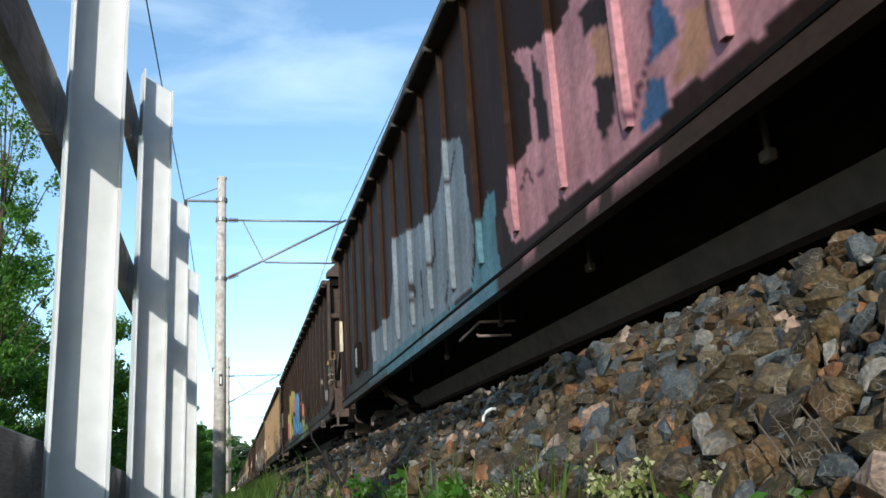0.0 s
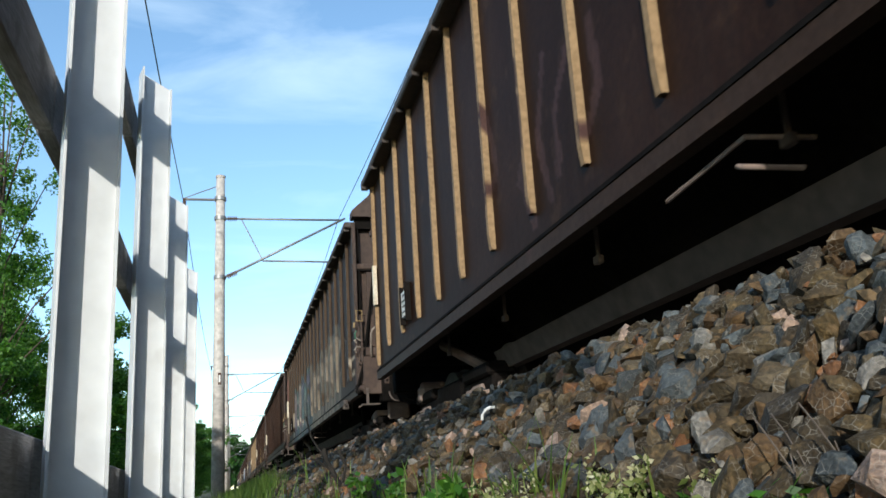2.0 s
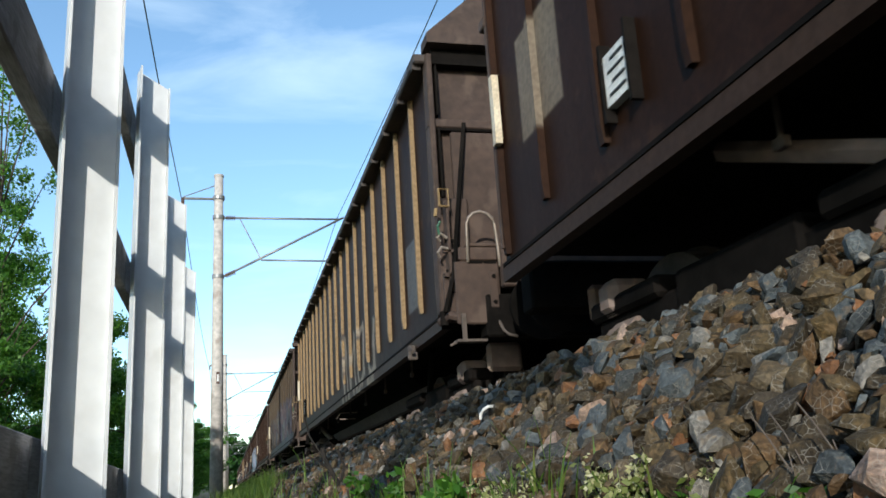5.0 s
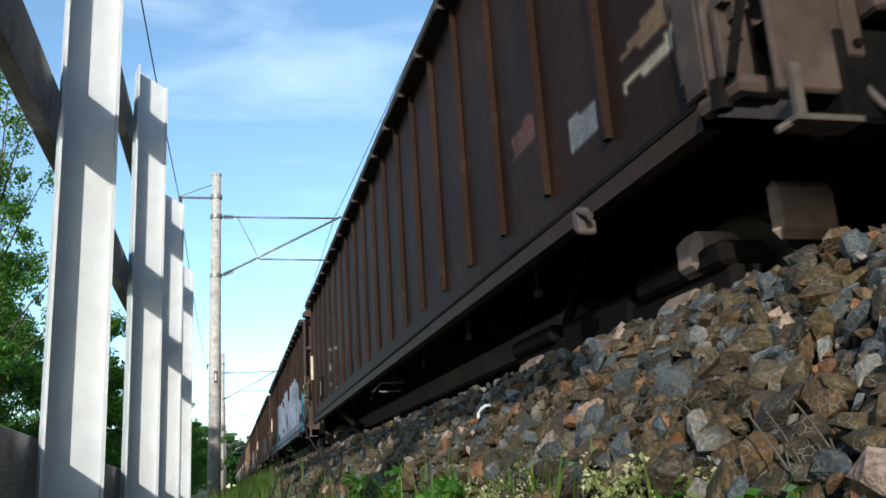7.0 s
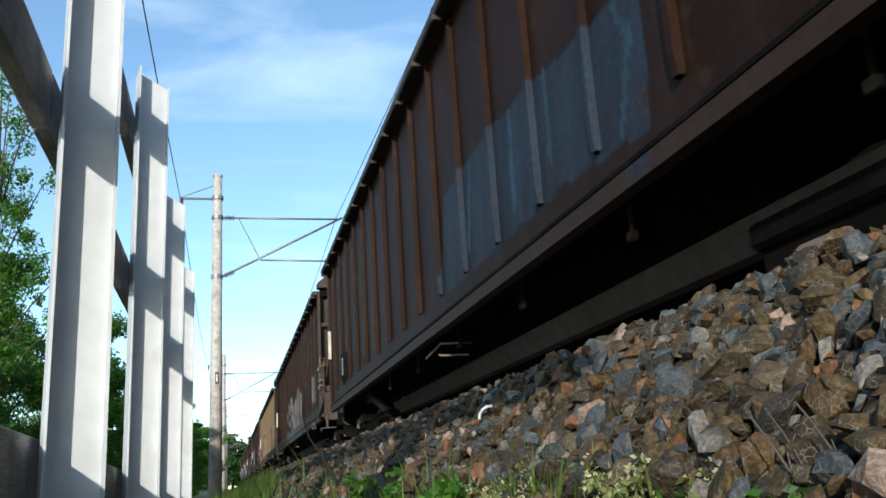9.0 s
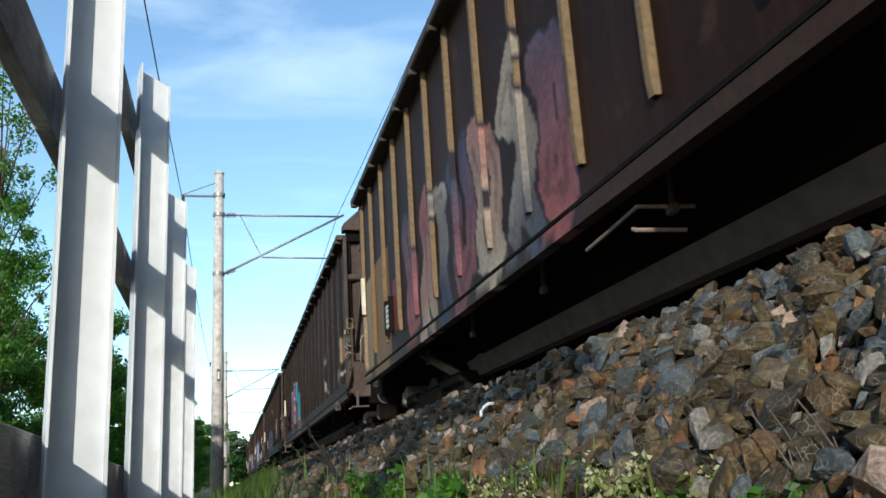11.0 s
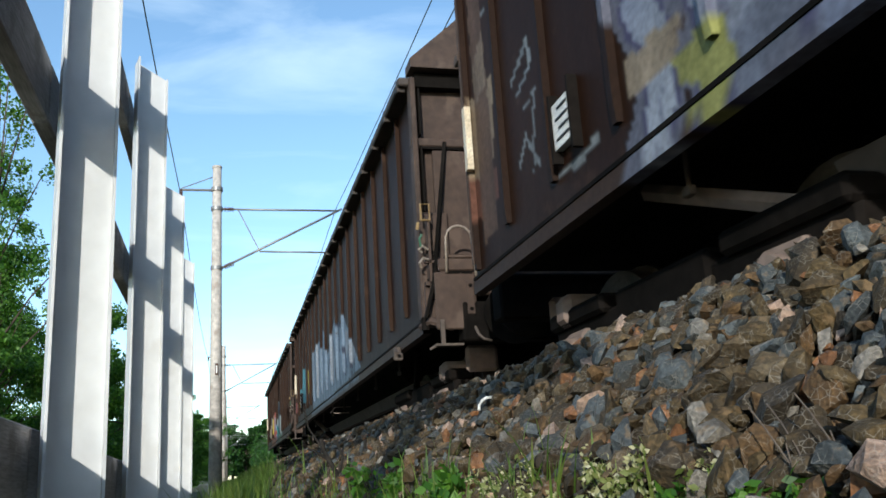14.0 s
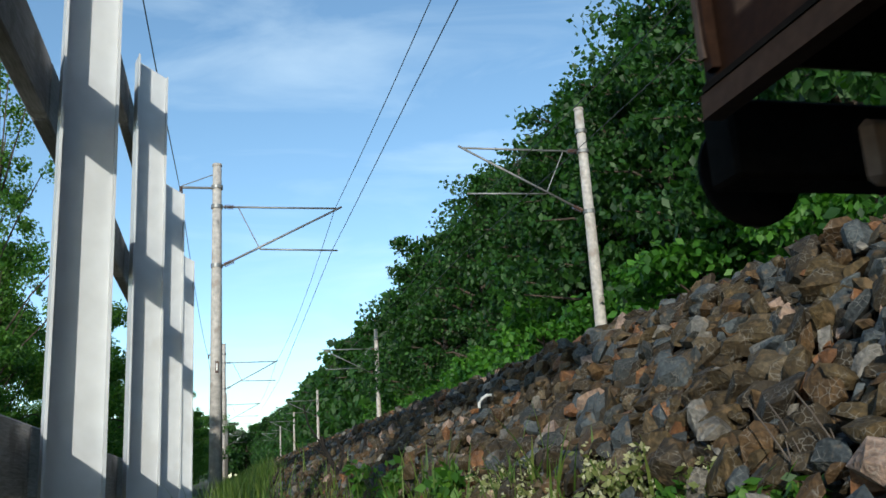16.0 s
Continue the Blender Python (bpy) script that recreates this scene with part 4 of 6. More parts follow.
fill(1, (0.42, 0.14, 0.17), 0.9, (10.21, 2.25), (9.93, 2.21), (10.29, 1.18), (10.78, 1.06))
fill(1, (0.42, 0.14, 0.17), 0.9, (8.66, 1.59), (8.33, 2.19), (8.32, 1.86), (8.67, 1.24), (8.83, 1.26))
fill(1, (0.10, 0.24, 0.40), 0.92, (8.18, 2.21), (7.70, 2.16), (7.46, 2.16), (7.12, 2.17), (6.83, 1.96), (6.64, 2.18), (6.35, 2.07), (6.45, 1.42), (6.09, 1.27), (5.94, 1.11), (6.53, 1.11), (7.59, 1.18), (8.68, 1.18), (8.44, 1.53))
fill(1, (0.05, 0.15, 0.36), 0.9, (6.74, 2.14), (6.43, 2.05), (6.51, 1.44), (6.81, 1.38))
fill(1, (0.34, 0.43, 0.53), 0.9, (8.08, 2.05), (7.79, 2.08), (7.92, 1.30), (8.13, 1.29))
fill(1, (0.34, 0.43, 0.53), 0.9, (7.30, 2.12), (7.07, 2.15), (7.20, 1.27), (7.41, 1.26))
fill(1, (0.34, 0.43, 0.53), 0.8, (7.60, 2.08), (7.44, 2.12), (7.47, 1.66), (7.66, 1.37))
fill(1, (0.26, 0.34, 0.10), 0.92, (5.99, 1.23), (6.00, 1.41), (5.81, 1.49), (5.29, 1.16), (5.20, 1.22), (5.09, 1.27), (4.95, 1.33), (4.62, 1.12), (4.72, 1.09), (5.47, 1.06), (5.98, 1.05))
fill(1, (0.36, 0.11, 0.08), 0.92, (6.26, 2.13), (5.82, 1.86), (5.88, 1.43), (6.06, 1.39), (6.22, 1.49), (6.29, 1.77))
fill(1, (0.44, 0.16, 0.09), 0.92, (5.69, 1.77), (5.12, 1.41), (5.19, 1.28), (5.30, 1.18), (5.48, 1.34), (5.67, 1.46))
fill(1, (0.20, 0.03, 0.09), 0.9, (6.26, 1.87), (6.09, 1.75), (6.11, 1.57), (6.27, 1.70))
fill(1, (0.04, 0.03, 0.09), 0.9, (4.98, 1.31), (4.79, 1.21), (4.96, 1.17))
stroke(1, (0.05, 0.05, 0.10), 0.9, 0.042, (6.28, 2.06), (6.36, 1.75), (6.38, 1.42))
stroke(1, (0.05, 0.05, 0.10), 0.9, 0.042, (5.74, 1.76), (5.88, 1.43), (6.01, 1.39))
stroke(1, (0.05, 0.05, 0.10), 0.9, 0.042, (5.76, 1.49), (5.48, 1.34), (5.30, 1.17), (5.16, 1.30))
stroke(1, (0.05, 0.05, 0.10), 0.9, 0.042, (7.47, 2.13), (7.12, 2.16), (6.84, 1.94), (6.64, 2.18))
fill(1, (0.20, 0.10, 0.07), 0.7, (0.31, 1.81), (-0.13, 1.75), (-0.02, 1.33), (0.31, 1.30))
fill(1, CREAM, 0.6, (1.69, 1.77), (1.35, 1.69), (1.42, 1.52), (1.70, 1.57))
fill(1, GREY, 0.7, (0.91, 1.47), (0.60, 1.43), (0.62, 1.28), (0.94, 1.29))
stroke(1, GREY, 0.7, 0.03, (3.19, 1.43), (2.82, 1.58), (2.80, 1.25))
stroke(1, GREY, 0.7, 0.03, (2.37, 1.42), (2.53, 1.15))
stroke(1, GREY, 0.7, 0.03, (2.10, 1.44), (2.26, 1.14))
fill(2, GREY, 0.55, (0.67, 1.81), (0.18, 1.79), (0.24, 1.23), (0.65, 1.26))
fill(2, GREY, 0.55, (2.15, 1.74), (1.70, 1.72), (1.70, 1.24), (2.18, 1.26))
fill(2, GREY, 0.6, (1.38, 1.39), (1.03, 1.39), (1.03, 1.27), (1.39, 1.26))
fill(2, GREY, 0.5, (2.79, 1.49), (2.46, 1.47), (2.47, 1.19), (2.97, 1.20))
stroke(2, (0.10, 0.055, 0.052), 0.6, 0.09, (9.09, 2.07), (8.96, 1.66), (9.24, 1.47))
stroke(2, (0.10, 0.055, 0.052), 0.6, 0.09, (8.48, 2.07), (8.45, 1.63), (8.59, 1.46), (8.43, 1.18))
stroke(2, (0.10, 0.055, 0.052), 0.6, 0.09, (7.83, 1.82), (8.04, 1.60), (8.04, 1.31))
stroke(2, (0.10, 0.055, 0.052), 0.6, 0.09, (7.56, 1.84), (7.52, 1.50), (7.68, 1.36))
stroke(2, (0.10, 0.055, 0.052), 0.6, 0.09, (8.11, 1.94), (8.28, 1.59), (8.18, 1.22))
stroke(3, CREAM, 0.75, 0.07, (0.21, 1.48), (0.67, 1.46), (0.64, 1.28), (0.15, 1.29))
stroke(3, CREAM, 0.6, 0.03, (0.15, 1.29), (0.18, 1.45))
fill(3, GREY, 0.5, (1.12, 1.43), (0.86, 1.41), (0.87, 1.26), (1.13, 1.25))
stroke(3, (0.33, 0.28, 0.22), 0.7, 0.035, (3.60, 2.11), (3.60, 1.77), (3.35, 1.45), (3.22, 1.10))
stroke(3, (0.33, 0.28, 0.22), 0.7, 0.035, (3.35, 2.06), (2.91, 2.01), (2.91, 1.74))
stroke(3, (0.33, 0.28, 0.22), 0.7, 0.035, (2.67, 1.91), (2.53, 1.71), (2.23, 1.77))
stroke(3, (0.33, 0.28, 0.22), 0.7, 0.035, (1.98, 1.94), (1.83, 1.80), (1.73, 1.98))
stroke(3, (0.33, 0.28, 0.22), 0.7, 0.035, (1.88, 1.41), (1.73, 1.48), (1.61, 1.49))
stroke(3, (0.33, 0.28, 0.22), 0.7, 0.035, (2.60, 1.24), (2.30, 1.29))
stroke(3, (0.33, 0.28, 0.22), 0.7, 0.035, (1.28, 1.86), (1.22, 1.69), (1.29, 1.55))
fill(4, (0.20, 0.11, 0.08), 0.7, (2.58, 1.50), (2.31, 1.47), (2.36, 1.39), (2.58, 1.39))
fill(4, CREAM, 0.6, (2.58, 1.39), (2.26, 1.37), (2.26, 1.30), (2.69, 1.32))
fill(4, GREY, 0.6, (2.70, 1.15), (2.48, 1.14), (2.51, 1.11), (2.72, 1.09))
fill(4, GREY, 0.45, (10.97, 1.73), (10.76, 1.70), (10.78, 1.61), (10.98, 1.65))
fill(4, CREAM, 0.45, (11.03, 1.51), (10.67, 1.49), (10.64, 1.28), (11.19, 1.30))
fill(4, CREAM, 0.5, (13.12, 2.12), (12.75, 2.21), (12.78, 1.75), (13.10, 1.66))
fill(4, (0.30, 0.17, 0.13), 0.5, (13.19, 3.07), (12.76, 3.01), (12.84, 2.50), (13.19, 2.36))
fill(4, CREAM, 0.5, (13.26, 1.40), (12.79, 1.41), (12.79, 1.29), (13.20, 1.26))
fill(8, (0.17, 0.08, 0.06), 0.7, (1.86, 1.71), (1.49, 1.71), (1.49, 1.56), (1.86, 1.55))
fill(8, GREY, 0.85, (1.10, 1.46), (0.78, 1.44), (0.79, 1.29), (1.11, 1.29))
fill(8, (0.26, 0.17, 0.10), 0.7, (0.55, 1.48), (0.22, 1.58), (-0.03, 1.43), (0.17, 1.42))
fill(8, CREAM, 0.85, (0.55, 1.38), (0.06, 1.40), (0.06, 1.33), (0.54, 1.34))
stroke(8, (0.26, 0.24, 0.22), 0.75, 0.022, (10.56, 1.93), (10.50, 1.61), (10.43, 1.40), (10.50, 1.34))
stroke(8, (0.26, 0.24, 0.22), 0.75, 0.022, (10.57, 1.90), (10.26, 1.80), (9.92, 1.76), (9.60, 1.78))
stroke(8, (0.26, 0.24, 0.22), 0.75, 0.022, (9.53, 1.73), (9.62, 1.34), (9.76, 1.36))
stroke(8, (0.26, 0.24, 0.22), 0.75, 0.022, (10.07, 1.39), (10.08, 1.12))
stroke(8, (0.26, 0.24, 0.22), 0.75, 0.022, (9.79, 1.24), (9.85, 1.10))
fill(9, (0.245, 0.29, 0.37), 0.93, (10.33, 2.29), (8.08, 2.15), (6.95, 2.25), (5.77, 2.35), (5.22, 2.21), (4.99, 1.90), (4.43, 2.28), (3.74, 2.27), (3.01, 2.28), (2.54, 2.22), (2.16, 2.15), (1.09, 1.48), (1.20, 1.28), (1.37, 1.17), (1.48, 1.09), (1.76, 1.11), (2.30, 1.06), (3.21, 1.11), (5.02, 1.04), (6.94, 1.01), (10.31, 1.10))
stroke(9, (0.035, 0.032, 0.04), 0.9, 0.080, (2.41, 1.93), (2.42, 1.60), (2.67, 1.57))
stroke(9, (0.035, 0.032, 0.04), 0.9, 0.080, (2.32, 1.53), (2.30, 1.19))
stroke(9, (0.035, 0.032, 0.04), 0.9, 0.080, (3.11, 2.09), (3.13, 1.61), (3.30, 1.57))
stroke(9, (0.035, 0.032, 0.04), 0.9, 0.080, (3.75, 2.23), (3.96, 1.97), (3.83, 1.65))
stroke(9, (0.035, 0.032, 0.04), 0.9, 0.080, (4.56, 2.11), (4.73, 1.82), (4.60, 1.27))
stroke(9, (0.035, 0.032, 0.04), 0.9, 0.080, (5.78, 2.31), (5.70, 1.67), (6.15, 1.33))
stroke(9, (0.035, 0.032, 0.04), 0.9, 0.080, (1.93, 1.28), (1.91, 1.14))
stroke(9, (0.035, 0.032, 0.04), 0.9, 0.080, (6.98, 2.12), (6.83, 1.46), (7.21, 1.19))
stroke(9, (0.035, 0.032, 0.04), 0.9, 0.080, (8.13, 1.96), (8.11, 1.20))
stroke(9, (0.02, 0.025, 0.06), 0.95, 0.192, (1.11, 1.47), (1.21, 1.31), (1.34, 1.25), (1.47, 1.10))
fill(9, (0.04, 0.33, 0.43), 0.95, (0.95, 1.96), (1.11, 1.42), (1.20, 1.28), (1.37, 1.17), (1.37, 1.04), (0.62, 1.02), (0.34, 1.05), (0.26, 1.36))
stroke(9, (0.01, 0.10, 0.15), 0.9, 0.048, (1.21, 1.16), (1.11, 1.21), (1.01, 1.14), (0.85, 1.15), (0.79, 1.08))
stroke(9, (0.01, 0.10, 0.15), 0.9, 0.048, (1.00, 1.28), (0.98, 1.13), (0.82, 1.15))
fill(9, (0.5, 0.10, 0.28), 0.9, (0.99, 1.23), (0.93, 1.22), (0.95, 1.16), (0.99, 1.17))
fill(9, (0.04, 0.33, 0.43), 0.95, (9.97, 1.73), (9.73, 1.52), (9.74, 1.29), (9.84, 1.12), (10.81, 1.08), (10.70, 1.17), (10.46, 1.25), (10.17, 1.33), (9.99, 1.56))
fill(9, (0.5, 0.10, 0.34), 0.9, (9.77, 1.29), (9.60, 1.22), (9.65, 1.11), (9.79, 1.16))
fill(9, (0.40, 0.36, 0.05), 0.9, (9.80, 1.15), (9.69, 1.11), (9.76, 1.03), (9.85, 1.06))
stroke(9, (0.035, 0.032, 0.04), 0.9, 0.072, (9.59, 1.52), (9.75, 1.46), (9.69, 1.29))
stroke(9, (0.06, 0.24, 0.30), 0.8, 0.045, (12.58, 1.94), (12.19, 1.89), (12.48, 1.66), (12.68, 1.55), (12.26, 1.36))
stroke(9, (0.06, 0.24, 0.30), 0.8, 0.045, (11.76, 1.95), (11.75, 1.76))
stroke(9, (0.06, 0.24, 0.30), 0.8, 0.045, (12.40, 2.00), (12.38, 1.75), (12.08, 1.77))
stroke(9, (0.06, 0.24, 0.30), 0.8, 0.045, (13.44, 1.12), (12.77, 1.20), (12.18, 1.11), (11.94, 1.27))
stroke(9, (0.06, 0.24, 0.30), 0.8, 0.045, (12.19, 1.61), (12.55, 1.39))
fill(9, (0.24, 0.16, 0.11), 0.7, (11.06, 2.00), (10.77, 2.04), (10.72, 1.90), (10.96, 1.84))
fill(9, CREAM, 0.5, (11.11, 1.43), (10.67, 1.46), (10.68, 1.33), (11.06, 1.28))
fill(9, CREAM, 0.4, (11.01, 1.73), (10.77, 1.70), (10.79, 1.62), (11.00, 1.62))
fill(10, (0.040, 0.095, 0.155), 0.38, (6.10, 1.89), (5.25, 1.94), (4.28, 1.89), (3.74, 1.81), (3.36, 1.79), (3.19, 1.79), (3.01, 1.68), (3.02, 1.38), (3.07, 1.11), (3.30, 1.15), (3.90, 1.20), (5.19, 1.19), (6.36, 1.19))
stroke(10, (0.06, 0.17, 0.25), 0.5, 0.05, (5.40, 1.88), (5.54, 1.35))
stroke(10, (0.06, 0.17, 0.25), 0.5, 0.05, (4.57, 1.87), (4.61, 1.32))
stroke(10, (0.06, 0.17, 0.25), 0.5, 0.05, (3.25, 1.75), (3.14, 1.56), (3.29, 1.20))
stroke(10, (0.06, 0.17, 0.25), 0.5, 0.05, (4.03, 1.84), (4.03, 1.39))
fill(10, CREAM, 0.7, (0.53, 1.39), (0.09, 1.38), (0.09, 1.31), (0.51, 1.31))
fill(10, GREY, 0.7, (1.15, 1.46), (0.88, 1.43), (0.89, 1.27), (1.13, 1.25))
fill(10, (0.24, 0.12, 0.09), 0.6, (0.51, 1.82), (0.13, 1.79), (0.16, 1.48), (0.55, 1.45))
fill(13, (0.30, 0.20, 0.11), 0.8, (0.74, 1.85), (0.37, 1.82), (0.37, 1.50), (0.72, 1.51))
fill(13, CREAM, 0.8, (0.72, 1.38), (0.27, 1.39), (0.28, 1.33), (0.69, 1.32))
fill(13, GREY, 0.8, (1.33, 1.47), (1.02, 1.48), (1.03, 1.33), (1.30, 1.28))
stroke(13, (0.33, 0.32, 0.30), 0.75, 0.05, (4.31, 2.09), (4.48, 1.72), (4.41, 1.34))
stroke(13, (0.33, 0.32, 0.30), 0.75, 0.05, (3.61, 1.98), (3.76, 1.64), (3.72, 1.30))
stroke(13, (0.33, 0.32, 0.30), 0.75, 0.05, (2.91, 1.98), (3.02, 1.53))
stroke(13, (0.33, 0.32, 0.30), 0.75, 0.05, (2.31, 1.50), (2.21, 1.32))
stroke(13, (0.33, 0.32, 0.30), 0.75, 0.05, (2.56, 2.02), (2.90, 1.67), (2.74, 1.30), (2.30, 1.26))
fill(13, (0.15, 0.085, 0.17), 0.85, (10.66, 2.08), (10.21, 2.07), (9.93, 2.14), (9.67, 2.17), (9.62, 1.72), (9.46, 1.52), (9.63, 1.25), (10.02, 1.29), (10.20, 1.05), (11.08, 1.08), (10.64, 1.54))
fill(13, (0.04, 0.22, 0.28), 0.92, (9.15, 2.17), (8.85, 2.14), (8.82, 1.75), (8.75, 1.43), (8.68, 1.31), (8.77, 1.07), (9.11, 1.11), (9.02, 1.30))
fill(13, (0.32, 0.085, 0.115), 0.92, (8.23, 1.67), (8.02, 1.66), (8.02, 1.46), (7.78, 1.38), (7.73, 1.31), (7.85, 1.19), (7.98, 1.23), (8.03, 1.02), (8.77, 1.10), (8.70, 1.21), (8.28, 1.26))
fill(13, (0.035, 0.20, 0.26), 0.92, (8.64, 2.02), (8.22, 1.83), (8.24, 1.30), (8.58, 1.30), (8.75, 1.43), (8.76, 1.84))
fill(13, (0.12, 0.30, 0.34), 0.9, (8.55, 1.94), (8.43, 1.91), (8.49, 1.32), (8.58, 1.33))
fill(13, (0.45, 0.33, 0.06), 0.9, (10.01, 1.80), (9.67, 1.66), (9.69, 1.57), (9.99, 1.64))
fill(13, (0.24, 0.22, 0.09), 0.8, (9.85, 1.48), (9.52, 1.51), (9.52, 1.28), (9.85, 1.27))
fill(13, (0.10, 0.05, 0.13), 0.85, (9.24, 1.82), (9.09, 1.69), (9.02, 1.30), (9.16, 1.26), (9.35, 1.38))
stroke(13, (0.42, 0.38, 0.38), 0.8, 0.022, (10.66, 2.08), (10.21, 2.07), (10.30, 1.44), (10.55, 1.28))
stroke(13, (0.42, 0.38, 0.38), 0.8, 0.022, (9.99, 2.13), (9.76, 2.21), (9.67, 1.95))
stroke(13, (0.42, 0.38, 0.38), 0.8, 0.022, (9.15, 2.17), (8.84, 2.15), (8.82, 1.81), (8.76, 1.55))
stroke(13, (0.42, 0.38, 0.38), 0.8, 0.022, (8.24, 1.30), (8.72, 1.30), (8.79, 1.42))
stroke(13, (0.42, 0.38, 0.38), 0.8, 0.022, (9.87, 2.11), (9.77, 1.78))
stroke(13, GREY, 0.7, 0.03, (12.57, 1.43), (12.39, 1.65), (12.27, 1.32))
stroke(13, GREY, 0.7, 0.03, (12.66, 1.61), (12.31, 1.48))
fill(14, CREAM, 0.75, (2.01, 1.80), (1.52, 1.80), (1.49, 1.28), (2.01, 1.26))
fill(14, (0.30, 0.22, 0.14), 0.75, (1.97, 1.98), (1.72, 1.98), (1.51, 1.85), (1.52, 1.78), (1.89, 1.85))
fill(14, GREY, 0.85, (1.16, 1.48), (0.86, 1.44), (0.83, 1.29), (1.17, 1.28))
fill(14, GREY, 0.6, (2.62, 1.38), (2.20, 1.37), (2.20, 1.27), (2.60, 1.26))
stroke(14, CREAM, 0.8, 0.02, (2.46, 1.31), (2.35, 1.31), (2.26, 1.27))
fill(14, (0.05, 0.10, 0.17), 0.35, (10.60, 1.50), (8.36, 1.73), (6.24, 1.55), (6.63, 1.19), (10.07, 1.13))
fill(14, CREAM, 0.75, (9.62, 1.67), (9.32, 1.64), (9.35, 1.53), (9.63, 1.53))
fill(14, GREY, 0.8, (10.43, 1.89), (9.91, 1.85), (9.92, 1.69), (10.44, 1.69))
fill(14, CREAM, 0.75, (10.34, 1.60), (9.92, 1.57), (9.95, 1.46), (10.33, 1.49))
fill(14, CREAM, 0.7, (10.19, 1.46), (10.05, 1.44), (10.08, 1.32), (10.21, 1.34))
fill(14, CREAM, 0.6, (11.12, 1.69), (10.58, 1.67), (10.59, 1.52), (11.14, 1.51))
fill(14, CREAM, 0.55, (12.49, 2.18), (11.99, 2.13), (12.05, 1.72), (12.52, 1.70))
fill(14, (0.22, 0.14, 0.10), 0.6, (11.02, 2.07), (10.58, 1.99), (10.63, 1.82), (11.06, 1.83))
fill(14, (0.05, 0.10, 0.19), 0.3, (9.56, 1.50), (8.89, 1.40), (8.46, 1.14), (9.15, 1.12), (9.64, 1.19))
stroke(15, (0.27, 0.29, 0.30), 0.75, 0.045, (3.71, 2.13), (3.84, 1.94), (3.96, 1.83))
stroke(15, (0.27, 0.29, 0.30), 0.75, 0.045, (3.62, 2.00), (3.70, 1.86), (3.77, 1.74))
stroke(15, (0.27, 0.29, 0.30), 0.75, 0.045, (4.00, 2.02), (4.00, 1.82), (3.88, 1.80))
stroke(15, (0.27, 0.29, 0.30), 0.75, 0.045, (5.19, 2.13), (5.12, 1.83), (5.36, 1.76))
stroke(15, (0.27, 0.29, 0.30), 0.75, 0.045, (4.51, 1.60), (4.62, 1.82), (4.36, 1.78), (4.31, 1.56), (4.57, 1.59))
stroke(15, (0.27, 0.29, 0.30), 0.75, 0.045, (3.84, 1.47), (4.05, 1.31), (3.85, 1.13), (3.69, 1.27))
stroke(15, (0.27, 0.29, 0.30), 0.75, 0.045, (2.78, 1.30), (2.72, 1.16))
stroke(15, (0.27, 0.29, 0.30), 0.75, 0.045, (5.92, 1.78), (5.82, 1.49), (6.11, 1.39))
stroke(15, (0.27, 0.29, 0.30), 0.75, 0.045, (4.37, 1.52), (4.42, 1.14))
stroke(15, (0.22, 0.24, 0.25), 0.7, 0.08, (2.71, 1.38), (2.64, 1.48), (2.48, 1.45), (2.37, 1.32), (2.60, 1.32))
stroke(15, (0.22, 0.24, 0.25), 0.7, 0.08, (2.38, 1.29), (2.13, 1.10), (1.94, 1.13))
fill(15, CREAM, 0.55, (11.15, 1.44), (10.71, 1.41), (10.76, 1.27), (11.14, 1.27))
fill(15, (0.33, 0.34, 0.12), 0.85, (10.78, 1.28), (10.69, 1.27), (10.59, 1.30), (10.47, 1.27), (10.47, 1.18), (10.40, 1.10), (10.48, 1.05), (10.61, 1.02), (10.65, 1.13), (10.77, 1.17))
fill(15, (0.20, 0.23, 0.31), 0.75, (10.44, 1.20), (10.18, 1.20), (10.04, 1.11), (10.39, 1.04))
fill(15, (0.33, 0.25, 0.17), 0.7, (13.23, 2.21), (12.74, 2.17), (12.81, 1.67), (13.24, 1.64))
fill(15, (0.22, 0.10, 0.07), 0.6, (13.37, 1.68), (12.77, 1.62), (12.77, 1.41), (13.30, 1.40))
stroke(15, (0.27, 0.30, 0.32), 0.75, 0.035, (12.42, 1.95), (12.15, 2.08), (12.12, 1.93), (12.35, 1.85))
stroke(15, (0.27, 0.30, 0.32), 0.75, 0.035, (12.28, 1.75), (12.10, 1.76), (12.20, 1.37))
stroke(15, (0.27, 0.30, 0.32), 0.75, 0.035, (12.40, 1.45), (12.27, 1.59), (12.11, 1.37))
stroke(15, (0.27, 0.30, 0.32), 0.75, 0.035, (11.91, 1.24), (11.68, 1.21), (11.42, 1.24))
stroke(15, (0.27, 0.30, 0.32), 0.75, 0.035, (13.00, 2.61), (12.80, 2.62))
fill(16, (0.17, 0.235, 0.32), 0.92, (9.55, 1.95), (8.80, 2.17), (8.10, 2.14), (7.65, 1.98), (7.58, 2.25), (7.10, 2.10), (6.96, 1.75), (6.45, 1.90), (6.04, 2.12), (5.53, 1.98), (5.15, 1.92), (5.00, 2.06), (3.47, 1.12), (3.75, 1.13), (4.08, 1.12), (4.50, 1.11), (5.39, 1.10), (6.54, 1.07), (7.69, 1.09), (9.47, 1.09), (9.50, 1.55))
fill(16, (0.33, 0.37, 0.43), 0.8, (4.75, 1.78), (4.53, 1.75), (4.55, 1.49), (4.79, 1.38))
fill(16, (0.30, 0.35, 0.42), 0.8, (4.24, 1.57), (3.94, 1.39), (4.12, 1.24), (4.26, 1.34))
